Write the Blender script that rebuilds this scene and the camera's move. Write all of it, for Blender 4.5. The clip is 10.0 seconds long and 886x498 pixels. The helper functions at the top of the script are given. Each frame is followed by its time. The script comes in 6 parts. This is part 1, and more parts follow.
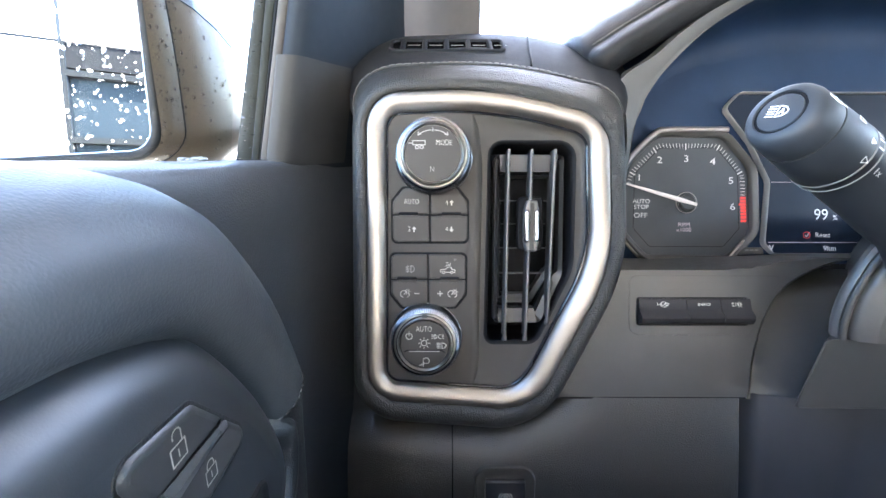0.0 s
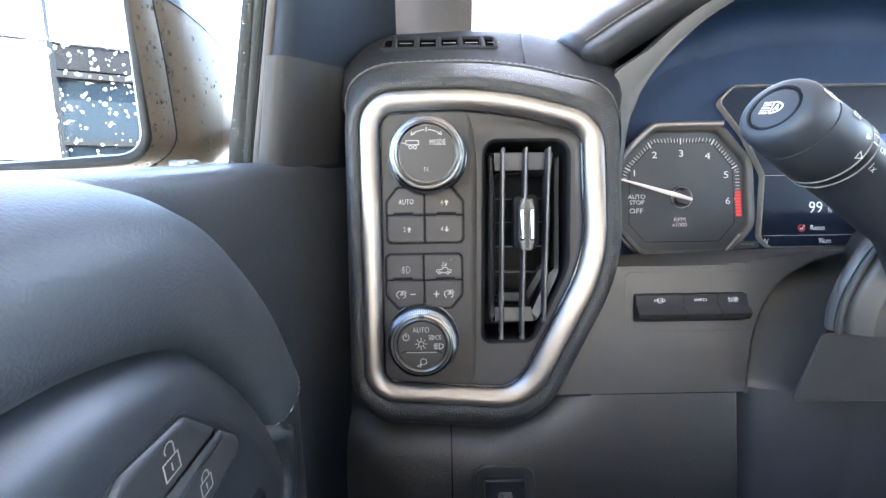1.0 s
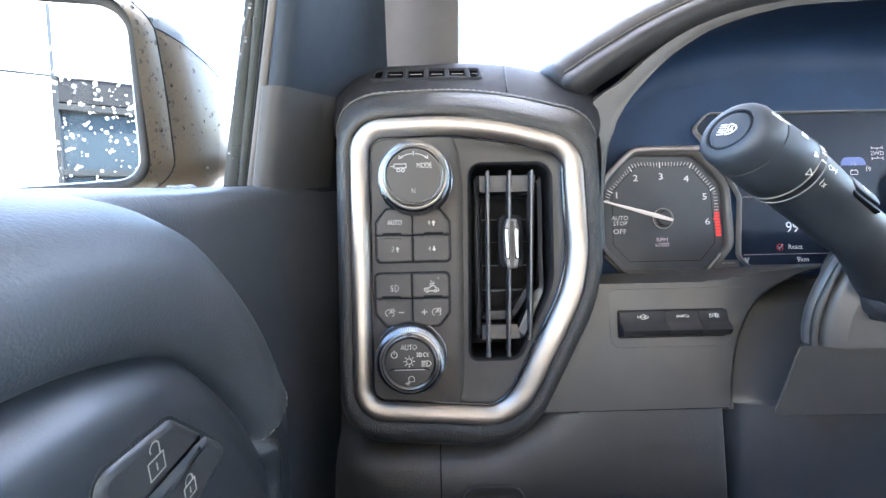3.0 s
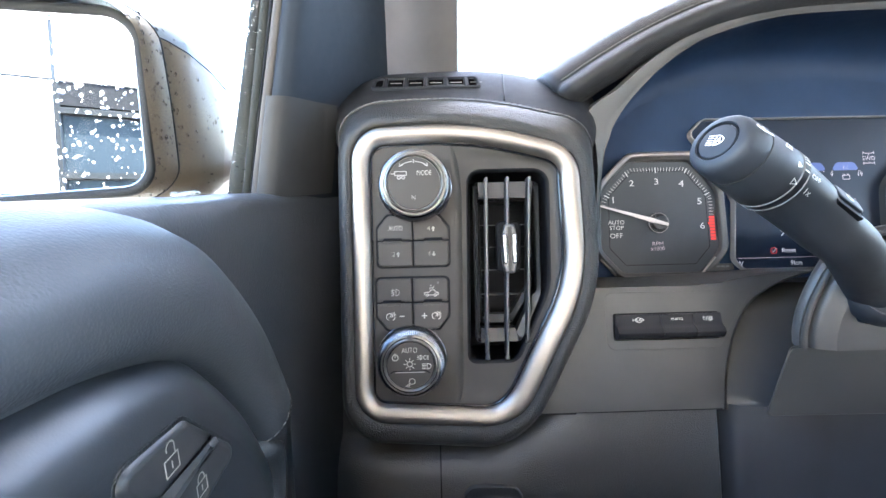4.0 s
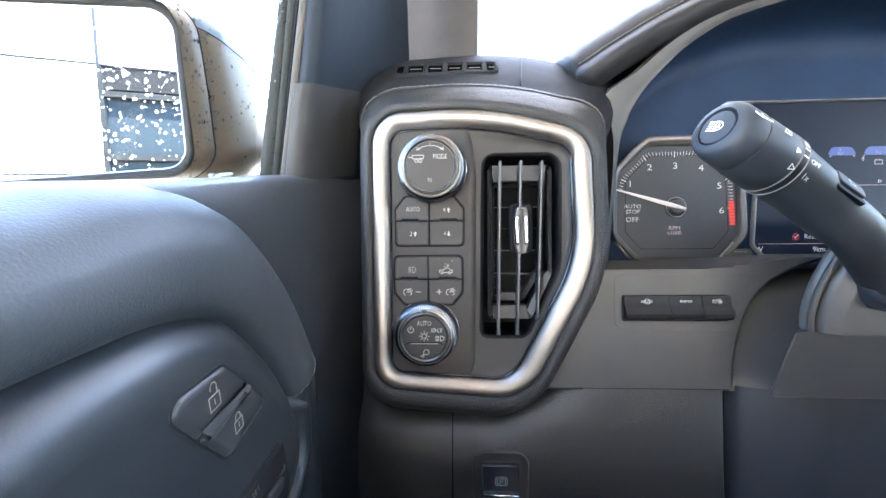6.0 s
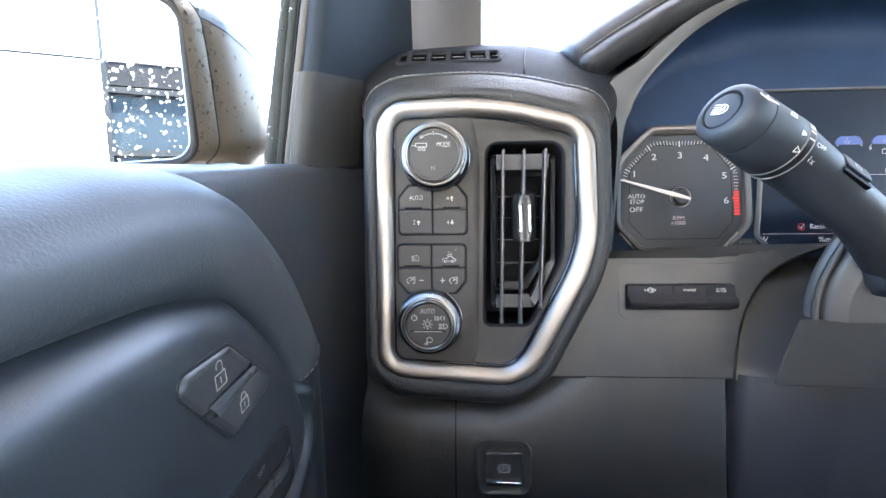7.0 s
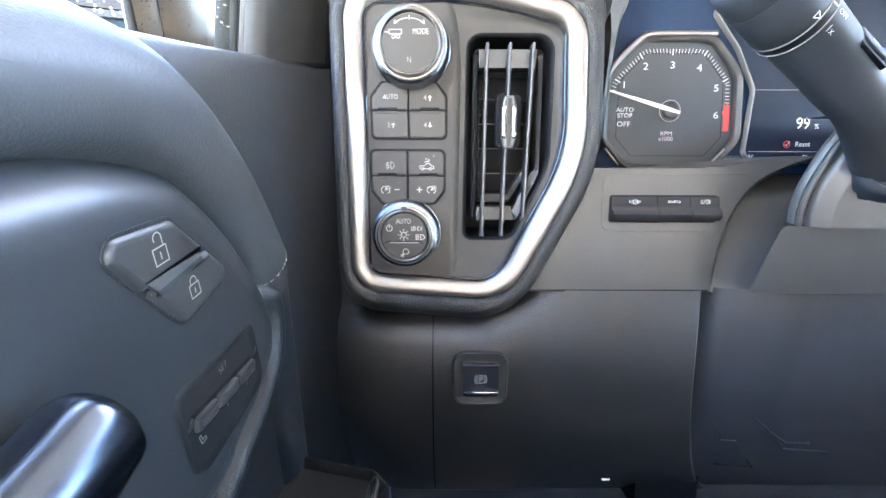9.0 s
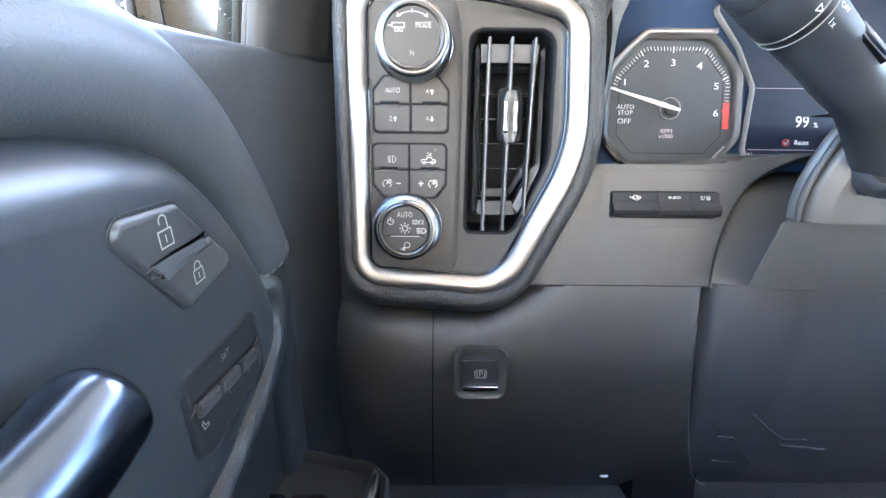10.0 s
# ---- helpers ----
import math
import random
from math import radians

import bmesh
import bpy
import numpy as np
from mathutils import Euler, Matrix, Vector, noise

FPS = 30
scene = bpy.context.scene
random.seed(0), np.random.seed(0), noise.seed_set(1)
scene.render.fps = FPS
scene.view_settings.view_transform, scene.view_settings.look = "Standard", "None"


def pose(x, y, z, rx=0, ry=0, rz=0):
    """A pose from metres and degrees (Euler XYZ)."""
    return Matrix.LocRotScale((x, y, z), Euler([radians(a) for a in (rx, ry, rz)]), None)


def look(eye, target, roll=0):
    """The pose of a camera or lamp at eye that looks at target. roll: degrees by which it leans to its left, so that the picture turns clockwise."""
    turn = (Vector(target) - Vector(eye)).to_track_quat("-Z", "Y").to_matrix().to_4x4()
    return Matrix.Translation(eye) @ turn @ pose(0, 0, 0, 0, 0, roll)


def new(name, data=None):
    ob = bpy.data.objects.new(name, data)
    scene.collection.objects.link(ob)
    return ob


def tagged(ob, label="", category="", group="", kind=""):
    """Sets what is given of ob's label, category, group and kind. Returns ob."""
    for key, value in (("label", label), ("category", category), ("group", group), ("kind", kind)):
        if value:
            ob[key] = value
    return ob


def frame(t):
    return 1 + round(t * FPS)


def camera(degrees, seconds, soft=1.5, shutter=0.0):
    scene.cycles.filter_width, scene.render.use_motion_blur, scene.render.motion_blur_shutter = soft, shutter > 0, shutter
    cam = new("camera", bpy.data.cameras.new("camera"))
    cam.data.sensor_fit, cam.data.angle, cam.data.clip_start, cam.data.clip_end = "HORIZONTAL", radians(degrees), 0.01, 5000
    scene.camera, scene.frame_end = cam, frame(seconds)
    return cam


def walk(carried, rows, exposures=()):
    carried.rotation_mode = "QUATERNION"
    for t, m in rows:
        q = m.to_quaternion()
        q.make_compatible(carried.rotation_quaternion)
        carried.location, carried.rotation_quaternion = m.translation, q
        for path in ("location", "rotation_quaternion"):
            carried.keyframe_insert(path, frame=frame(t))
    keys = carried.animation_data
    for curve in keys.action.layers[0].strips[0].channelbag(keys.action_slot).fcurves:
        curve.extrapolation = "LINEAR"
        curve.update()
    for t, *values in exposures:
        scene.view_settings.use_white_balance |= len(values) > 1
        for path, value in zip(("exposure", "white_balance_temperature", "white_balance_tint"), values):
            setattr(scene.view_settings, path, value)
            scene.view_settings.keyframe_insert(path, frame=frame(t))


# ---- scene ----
cam = camera(95.0, 10.0)
PATH = [
    (0, (0.001, 0.001, 1.6), (-0.002, 1.931, 1.077), 0.1),
    (0.5, (0.001, 0.004, 1.599), (0.029, 1.93, 1.061), 0.4),
    (1, (0.002, 0.003, 1.602), (0.013, 1.929, 1.061), -0.8),
    (1.5, (0.004, 0.0, 1.601), (-0.003, 1.938, 1.108), -1.5),
    (2, (0.004, -0.001, 1.601), (0.023, 1.953, 1.174), -1.1),
    (2.5, (0.007, -0.003, 1.598), (0.036, 1.953, 1.183), -1.0),
    (4, (0.008, -0.012, 1.602), (0.039, 1.947, 1.201), -1.2),
    (4.5, (0.009, -0.013, 1.603), (0.03, 1.945, 1.194), -1.2),
    (5, (0.018, -0.015, 1.602), (0.028, 1.939, 1.176), -0.9),
    (5.5, (0.016, -0.023, 1.603), (-0.044, 1.924, 1.146), -0.9),
    (7, (0.016, -0.029, 1.598), (-0.099, 1.905, 1.099), -1.2),
    (7.5, (0.015, -0.028, 1.593), (-0.079, 1.901, 1.072), -1.0),
    (8, (0.016, -0.026, 1.59), (-0.04, 1.88, 0.984), -0.8),
    (8.5, (0.016, -0.017, 1.574), (0.003, 1.846, 0.847), -0.4),
    (9, (0.015, -0.02, 1.57), (0.012, 1.831, 0.812), 0.1),
    (9.5, (0.013, -0.021, 1.568), (0.015, 1.831, 0.814), 0.3),
    (10, (0.013, -0.022, 1.566), (0.02, 1.83, 0.811), 0.6),
]
walk(cam, [(t, look(eye, target, roll)) for t, eye, target, roll in PATH], [(0, 5.0, 5850, 8), (7.6, 5.0, 5850, 8), (8.2, 5.28, 5850, 8), (8.8, 5.8, 5850, 8), (10, 5.86, 5850, 8)])

# ---- world, sun, exposure ----
SUN_DIR = Vector((0.22, 0.37, 0.90)).normalized()
world = bpy.data.worlds.new("world")
scene.world = world
world.use_nodes = True
wn, wl = world.node_tree.nodes, world.node_tree.links
sky = wn.new("ShaderNodeTexSky")
sky.sky_type, sky.sun_disc = "NISHITA", False
sky.sun_elevation = math.asin(SUN_DIR.z)
sky.sun_rotation = math.atan2(SUN_DIR.x, SUN_DIR.y)
sky.air_density, sky.dust_density = 1.0, 2.0
wn["Background"].inputs["Strength"].default_value = 0.12
wl.new(sky.outputs[0], wn["Background"].inputs["Color"])
sun_data = bpy.data.lights.new("sun", "SUN")
sun_data.energy, sun_data.angle, sun_data.color = 3.5, radians(0.5), (1.0, 0.90, 0.78)
sun = new("sun", sun_data)
sun.matrix_world = look(SUN_DIR * 50, (0, 0, 0))


# ---- materials ----
def material(name, colour, rough=0.5, metal=0.0, grain=0.0, scale=900.0, kind="noise", spread=0.12, cloud=25.0, spec=0.5, coat=0.0, wear=0.1):
    """A principled surface with colour drift at two scales and a fine relief."""
    m = bpy.data.materials.new(name)
    m.use_nodes = True
    n, l = m.node_tree.nodes, m.node_tree.links
    b = n["Principled BSDF"]
    b.inputs["Metallic"].default_value = metal
    b.inputs["Specular IOR Level"].default_value = spec
    b.inputs["Coat Weight"].default_value = coat
    co = n.new("ShaderNodeTexCoord")
    big = n.new("ShaderNodeTexNoise")
    big.inputs["Scale"].default_value, big.inputs["Detail"].default_value = cloud, 4.0
    l.new(co.outputs["Object"], big.inputs["Vector"])
    ramp = n.new("ShaderNodeValToRGB")
    lo = [c * (1 - spread) for c in colour]
    hi = [min(1.0, c * (1 + spread)) for c in colour]
    ramp.color_ramp.elements[0].position, ramp.color_ramp.elements[0].color = 0.3, (*lo, 1)
    ramp.color_ramp.elements[1].position, ramp.color_ramp.elements[1].color = 0.7, (*hi, 1)
    l.new(big.outputs["Fac"], ramp.inputs[0])
    l.new(ramp.outputs[0], b.inputs["Base Color"])
    ro = n.new("ShaderNodeMapRange")
    ro.inputs["To Min"].default_value, ro.inputs["To Max"].default_value = max(0.02, rough * (1 - wear)), min(1.0, rough * (1 + wear))
    fine = n.new("ShaderNodeTexNoise")
    fine.inputs["Scale"].default_value, fine.inputs["Detail"].default_value = 140.0, 3.0
    l.new(co.outputs["Object"], fine.inputs["Vector"])
    l.new(fine.outputs["Fac"], ro.inputs["Value"])
    l.new(ro.outputs[0], b.inputs["Roughness"])
    if grain:
        if kind == "leather":
            t = n.new("ShaderNodeTexVoronoi")
            t.feature = "F1"
            t.inputs["Scale"].default_value = scale
            warp = n.new("ShaderNodeTexNoise")
            warp.inputs["Scale"].default_value = scale * 0.5
            add = n.new("ShaderNodeMix")
            add.data_type = "VECTOR"
            add.inputs["Factor"].default_value = 0.0012
            l.new(co.outputs["Object"], warp.inputs["Vector"])
            l.new(co.outputs["Object"], add.inputs["A"])
            l.new(warp.outputs["Color"], add.inputs["B"])
            l.new(add.outputs["Result"], t.inputs["Vector"])
            out = t.outputs["Distance"]
        else:
            t = n.new("ShaderNodeTexNoise")
            t.inputs["Scale"].default_value, t.inputs["Detail"].default_value = scale, 2.0
            l.new(co.outputs["Object"], t.inputs["Vector"])
            out = t.outputs["Fac"]
        bump = n.new("ShaderNodeBump")
        bump.inputs["Strength"].default_value, bump.inputs["Distance"].default_value = 1.0, grain
        bump.invert = kind == "leather"
        l.new(out, bump.inputs["Height"])
        l.new(bump.outputs[0], b.inputs["Normal"])
    return m


def glowing(name, colour, strength):
    m = material(name, [c * 0.5 for c in colour], 0.4)
    b = m.node_tree.nodes["Principled BSDF"]
    b.inputs["Emission Color"].default_value = (*colour, 1)
    b.inputs["Emission Strength"].default_value = strength
    return m


LEATHER = material("dark_leather", (0.020, 0.0194, 0.018), 0.40, grain=0.00042, scale=1100, kind="leather", spec=0.46)
HOODL = material("dark_hood_leather", (0.017, 0.017, 0.018), 0.5, grain=0.00025, scale=1300, kind="leather", spec=0.25)
PAD = material("door_pad_vinyl", (0.042, 0.047, 0.053), 0.48, grain=0.00010, scale=1100, kind="leather", spec=0.4)
KNEE = material("grained_plastic", (0.0245, 0.0235, 0.0215), 0.30, grain=0.00022, scale=1400, kind="leather", spec=0.74)
PLASTIC = material("satin_black_plastic", (0.050, 0.047, 0.043), 0.48, grain=0.00004, scale=1500)
SHELFM = material("satin_shelf_plastic", (0.046, 0.0445, 0.041), 0.46, grain=0.00008, scale=1800)
FACE = material("warm_black_face", (0.042, 0.038, 0.033), 0.55, grain=0.00003, scale=2500, spec=0.28)
SOFT = material("smooth_dark_plastic", (0.032, 0.033, 0.036), 0.4, grain=0.00003, scale=1800)
BUTTON = material("button_black", (0.042, 0.038, 0.033), 0.48, grain=0.00002, scale=2500, spec=0.3)
# Near-black and glossless: paints the darkness of grille slots that have no depth.
VOID = material("slot_shade_black", (0.003, 0.003, 0.0035), 0.9, spec=0.0)
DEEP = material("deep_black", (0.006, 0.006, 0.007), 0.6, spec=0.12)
GLOSS = material("gloss_black", (0.012, 0.013, 0.016), 0.12)
GLOSS2 = material("smooth_black_key", (0.014, 0.014, 0.016), 0.45, grain=0.00002, scale=2500, spec=0.35)
SATIN = material("satin_chrome", (0.31, 0.279, 0.25), 0.43, metal=1.0, grain=0.000004, scale=3000, spread=0.04)
CHROME = material("polished_chrome", (0.80, 0.80, 0.81), 0.12, metal=1.0, spread=0.03)
HANDLE = material("brushed_handle", (0.078, 0.094, 0.123), 0.23, metal=1.0, spread=0.05)
DARKCHROME = material("dark_chrome", (0.30, 0.31, 0.33), 0.22, metal=1.0)
THREAD = material("grey_thread", (0.17, 0.165, 0.16), 0.8, spread=0.2, cloud=900)
WHITE = material("white_marking", (0.72, 0.70, 0.66), 0.6)
DIM = material("dim_marking", (0.13, 0.125, 0.12), 0.6)
INNERP = material("taupe_pillar_cloth", (0.052, 0.047, 0.042), 0.8, grain=0.0001, scale=1500)
PRINT = material("grey_key_print", (0.42, 0.405, 0.37), 0.6)
FAINT = material("faint_marking", (0.27, 0.26, 0.25), 0.6)
PILLARBLUE = material("grey_wheel_leather", (0.075, 0.082, 0.095), 0.5, grain=0.0001, scale=900, kind="leather")
PILLAR = material("grey_pillar_trim", (0.20, 0.19, 0.18), 0.6, grain=0.00006, scale=1500)
# Part of this trim's blue is lens glare put into its colour.
TRIM = material("dark_pillar_trim", (0.011, 0.016, 0.024), 0.6, grain=0.00006, scale=1500, spec=0.2)
# Veiling glare over the hood's hollow is painted in as navy.
LINING = material("glare_tinted_lining", (0.010, 0.024, 0.056), 0.6, grain=0.00005, scale=1500, spec=0.22)
TOPS = material("matt_dash_top", (0.015, 0.016, 0.019), 0.72, grain=0.00014, scale=1400, spec=0.14)
THREAD2 = material("dark_grey_thread", (0.13, 0.127, 0.124), 0.8, spread=0.2, cloud=900)
ROD = material("grey_vent_rod", (0.075, 0.072, 0.068), 0.35)
RINGM = material("satin_knob_ring", (0.25, 0.24, 0.225), 0.36, metal=1.0, spread=0.05)
RIMM = material("brown_silver_rim", (0.20, 0.182, 0.178), 0.42, metal=1.0, spread=0.05)
RUBBER = material("seal_rubber", (0.014, 0.014, 0.014), 0.7, grain=0.00005, scale=900, spec=0.25)
SEALGREY = material("grey_seal", (0.022, 0.024, 0.022), 0.75, grain=0.00005, scale=900, spec=0.12)
LIP = material("grey_hood_lip", (0.060, 0.058, 0.056), 0.55, grain=0.00004, scale=1800)
PAINT = material("bronze_grey_paint", (0.074, 0.054, 0.033), 0.42, metal=0.2, coat=0.15, spread=0.3, cloud=1400, grain=0.00004, scale=2500)
# Blue here stands for sky mirrored in the cap, mixed into its paint.
CAPPAINT = material("sky_tinted_cap", (0.09, 0.112, 0.14), 0.32, metal=0.2, coat=0.2)
COVER = material("cover_grey", (0.031, 0.031, 0.031), 0.6, grain=0.00006, scale=1500, spec=0.3)
# Near-black that carries the shade of the memory recess and the low armrest.
SHADE = material("shade_black", (0.012, 0.013, 0.015), 0.6, grain=0.00005, scale=1500, spec=0.2)
SKIN = material("door_top_vinyl", (0.040, 0.044, 0.050), 0.42, grain=0.00015, scale=900, kind="leather")
STALK = material("stalk_plastic", (0.026, 0.030, 0.036), 0.5, grain=0.00005, scale=2200, spec=0.4)
# Door plastic toned down so the lower door's shade is in its colour.
RIMD = material("shaded_door_plastic", (0.011, 0.013, 0.016), 0.42, grain=0.00012, scale=1200, kind="leather")
LOCKK = material("lock_key", (0.030, 0.032, 0.035), 0.4, grain=0.00002, scale=2500)
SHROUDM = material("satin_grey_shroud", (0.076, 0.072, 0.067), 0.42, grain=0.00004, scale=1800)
# Darker copy of the shroud plastic; the lower shroud's shade is in this tone.
LOWSHR = material("shade_toned_shroud", (0.036, 0.036, 0.0345), 0.42, grain=0.00004, scale=1800)
# Paler and bluer than the lock keys to carry the bevel's sky sheen.
FACET = material("sky_sheen_switch_edge", (0.05, 0.055, 0.062), 0.3, spread=0.05, spec=0.6)
LEDGE = material("satin_switch_panel", (0.020, 0.024, 0.029), 0.38, grain=0.00003, scale=1800, spec=0.55)
CONCRETE = material("pale_concrete", (0.24, 0.23, 0.215), 0.85, grain=0.003, scale=120, cloud=0.8, spread=0.2)
# Warm pale tone picked so unseen cabin surfaces bounce warm light at the dash.
LINER = material("headliner", (0.82, 0.74, 0.63), 0.9, grain=0.0003, scale=700)
CARPET = material("carpet", (0.02, 0.02, 0.022), 0.95, grain=0.002, scale=300)
# Cream rather than white, so the wall sends warm light into the cab.
WALL = material("cream_wall_panel", (0.86, 0.78, 0.67), 0.6, spread=0.04, cloud=0.6)
FRAMEM = material("blue_grey_window_frame", (0.012, 0.013, 0.014), 0.6, spec=0.1)
DARKGLASS = material("dark_window_glass", (0.016, 0.021, 0.026), 0.2, spec=0.06)
RED = glowing("red_zone", (0.85, 0.06, 0.05), 0.02)
LIT = glowing("lit_marking", (0.88, 0.87, 0.85), 0.012)
LITDIM = glowing("soft_lit_marking", (0.75, 0.62, 0.66), 0.012)
BLUE = glowing("blue_gauge", (0.09, 0.14, 0.42), 0.007)
# Display and dial lean blue to hold some of the same glare.
SCREEN = material("display_glass", (0.008, 0.013, 0.024), 0.35, spec=0.2)
DIAL = material("dial_face", (0.033, 0.037, 0.042), 0.4)

MIRROR = bpy.data.materials.new("mirror_silver")
MIRROR.use_nodes = True
mb = MIRROR.node_tree.nodes["Principled BSDF"]
mb.inputs["Base Color"].default_value = (0.9, 0.91, 0.92, 1)
mb.inputs["Metallic"].default_value, mb.inputs["Roughness"].default_value = 1.0, 0.0

WATER = bpy.data.materials.new("water")
WATER.use_nodes = True
wb = WATER.node_tree.nodes["Principled BSDF"]
wb.inputs["Base Color"].default_value = (1, 1, 1, 1)
wb.inputs["Specular IOR Level"].default_value = 0.2
wb.inputs["Roughness"].default_value, wb.inputs["IOR"].default_value, wb.inputs["Transmission Weight"].default_value = 0.0, 1.33, 1.0

# Copy of WATER with a grey tint that paints in the drops' dark refraction.
BEAD = bpy.data.materials.new("dark_tinted_water")
BEAD.use_nodes = True
bb = BEAD.node_tree.nodes["Principled BSDF"]
bb.inputs["Base Color"].default_value = (0.58, 0.56, 0.53, 1)
bb.inputs["Specular IOR Level"].default_value = 0.2
bb.inputs["Roughness"].default_value, bb.inputs["IOR"].default_value, bb.inputs["Transmission Weight"].default_value = 0.02, 1.33, 1.0

ICE = material("wet_ice", (0.26, 0.28, 0.30), 0.15, spread=0.1, cloud=200)
ICE.node_tree.nodes["Principled BSDF"].inputs["Transmission Weight"].default_value = 0.5

PANE = bpy.data.materials.new("clear_pane")
PANE.use_nodes = True
pn, pl = PANE.node_tree.nodes, PANE.node_tree.links
p_clear, p_gloss, p_mix = pn.new("ShaderNodeBsdfTransparent"), pn.new("ShaderNodeBsdfGlossy"), pn.new("ShaderNodeMixShader")
p_gloss.inputs["Roughness"].default_value = 0.02
p_clear.inputs["Color"].default_value = (0.86, 0.90, 0.88, 1)
p_mix.inputs[0].default_value = 0.04
pl.new(p_clear.outputs[0], p_mix.inputs[1])
pl.new(p_gloss.outputs[0], p_mix.inputs[2])
pl.new(p_mix.outputs[0], pn["Material Output"].inputs["Surface"])


# ---- mesh tools (panel drawings are in millimetres) ----
MM = 0.001


def part(name, bm, mat, parent=None, label="", smooth=True, angle=35):
    """One bmesh as one mesh object under a thing or part."""
    bmesh.ops.remove_doubles(bm, verts=bm.verts, dist=1e-7)
    bmesh.ops.recalc_face_normals(bm, faces=bm.faces)
    if smooth:
        for f in bm.faces:
            f.smooth = len(f.verts) < 5
        for e in bm.edges:
            if len(e.link_faces) == 2 and e.calc_face_angle(0) > radians(angle):
                e.smooth = False
    me = bpy.data.meshes.new(name)
    bm.to_mesh(me)
    bm.free()
    me.materials.append(mat)
    ob = new(name, me)
    if parent:
        ob.parent = parent
    if label:
        tagged(ob, label)
    return ob


def thing(name, m, label, category, group="", kind=""):
    ob = new(name)
    ob.empty_display_size = 0.01
    ob.matrix_world = m
    return tagged(ob, label, category, group, kind)


def rounded(corners, seg=8):
    """A closed outline from corners (x, y, radius), in metres from millimetres."""
    pts, n = [], len(corners)
    for i, (x, y, r) in enumerate(corners):
        p, a, b = Vector((x, y)), Vector(corners[i - 1][:2]), Vector(corners[(i + 1) % n][:2])
        da, db = (a - p), (b - p)
        la, lb = da.length, db.length
        da, db = da / la, db / lb
        half = da.angle(db) / 2
        if r <= 0 or half > 1.56:
            pts.append(p * MM)
            continue
        cut = min(r / math.tan(half), la * 0.49, lb * 0.49)
        rr = cut * math.tan(half)
        c = p + (da + db).normalized() * (rr / math.sin(half))
        s, e = p + da * cut - c, p + db * cut - c
        turn = s.angle_signed(e)
        for k in range(seg + 1):
            q = s.copy()
            q.rotate(Matrix.Rotation(-turn * k / seg, 2))
            pts.append((c + q) * MM)
    out = []
    for p in pts:
        if not out or (p - out[-1]).length > 1e-6:
            out.append(p)
    if (out[0] - out[-1]).length < 1e-6:
        out.pop()
    area = sum(a.x * b.y - b.x * a.y for a, b in zip(out, out[1:] + out[:1]))
    return out if area > 0 else out[::-1]


def densify(o, step):
    out = []
    for a, b in zip(o, o[1:] + o[:1]):
        k = max(1, int((b - a).length / (step * MM)))
        out += [a.lerp(b, i / k) for i in range(k)]
    return out


def normals(o):
    out = []
    n = len(o)
    for i in range(n):
        a, b = (o[i] - o[i - 1]).normalized(), (o[(i + 1) % n] - o[i]).normalized()
        t = a + b
        nrm = Vector((t.y, -t.x)).normalized()
        out.append(nrm / max(0.5, abs(nrm.dot(Vector((a.y, -a.x))))))
    return out


def inset(o, d):
    return [p - q * d * MM for p, q in zip(o, normals(o))]


def loft(bm, rings, closed=True, caps=(False, False)):
    rows = [[bm.verts.new(p) for p in ring] for ring in rings]
    n = len(rows[0])
    for a, b in zip(rows, rows[1:]):
        for i in range(n if closed else n - 1):
            j = (i + 1) % n
            bm.faces.new((a[i], a[j], b[j], b[i]))
    if caps[0]:
        bm.faces.new(rows[0])
    if caps[1]:
        bm.faces.new(rows[-1])
    return rows


def sweep(bm, o, rows, caps=(False, False)):
    """rows: (outward offset or a function of the normal, height), in millimetres."""
    nn = normals(o)
    rings = []
    for d, h in rows:
        rings.append([Vector((*(p + q * ((d(q) if callable(d) else d) * MM)), h * MM)) for p, q in zip(o, nn)])
    return loft(bm, rings, True, caps)


def plate(bm, o, h0, h1, edge=0.4):
    """A slab with a rounded rim."""
    sweep(bm, o, [(0, h0), (0, h1 - edge), (-edge * 0.3, h1 - edge * 0.3), (-edge, h1)], (True, True))


def lathe(bm, profile, seg=64, ripple=None):
    """profile: (radius, height) in millimetres about z. ripple: (teeth, depth) on rows flagged by a third value."""
    rings = []
    for row in profile:
        r, h = row[0], row[1]
        ring = []
        for k in range(seg):
            a = 2 * math.pi * k / seg
            rr = r + (ripple[1] * (0.5 + 0.5 * math.cos(ripple[0] * a)) if ripple and len(row) > 2 else 0)
            ring.append(Vector((rr * math.cos(a), rr * math.sin(a), h)) * MM)
        rings.append(ring)
    loft(bm, rings, True, (profile[0][0] > 0, profile[-1][0] > 0))


def box(bm, x0, x1, y0, y1, z0, z1, scale=1.0):
    v = [bm.verts.new(Vector((x, y, z)) * scale) for z in (z0, z1) for y in (y0, y1) for x in (x0, x1)]
    for f in ((0, 2, 3, 1), (4, 5, 7, 6), (0, 1, 5, 4), (2, 6, 7, 3), (0, 4, 6, 2), (1, 3, 7, 5)):
        bm.faces.new([v[i] for i in f])


def smooth_path(pts, per=8):
    """A Catmull-Rom line through control points."""
    p = [Vector(q) for q in pts]
    p = [p[0] * 2 - p[1]] + p + [p[-1] * 2 - p[-2]]
    out = []
    for a, b, c, d in zip(p, p[1:], p[2:], p[3:]):
        for k in range(per):
            t = k / per
            out.append(0.5 * (2 * b + (c - a) * t + (2 * a - 5 * b + 4 * c - d) * t * t + (3 * b - a - 3 * c + d) * t ** 3))
    return out + [p[-2]]


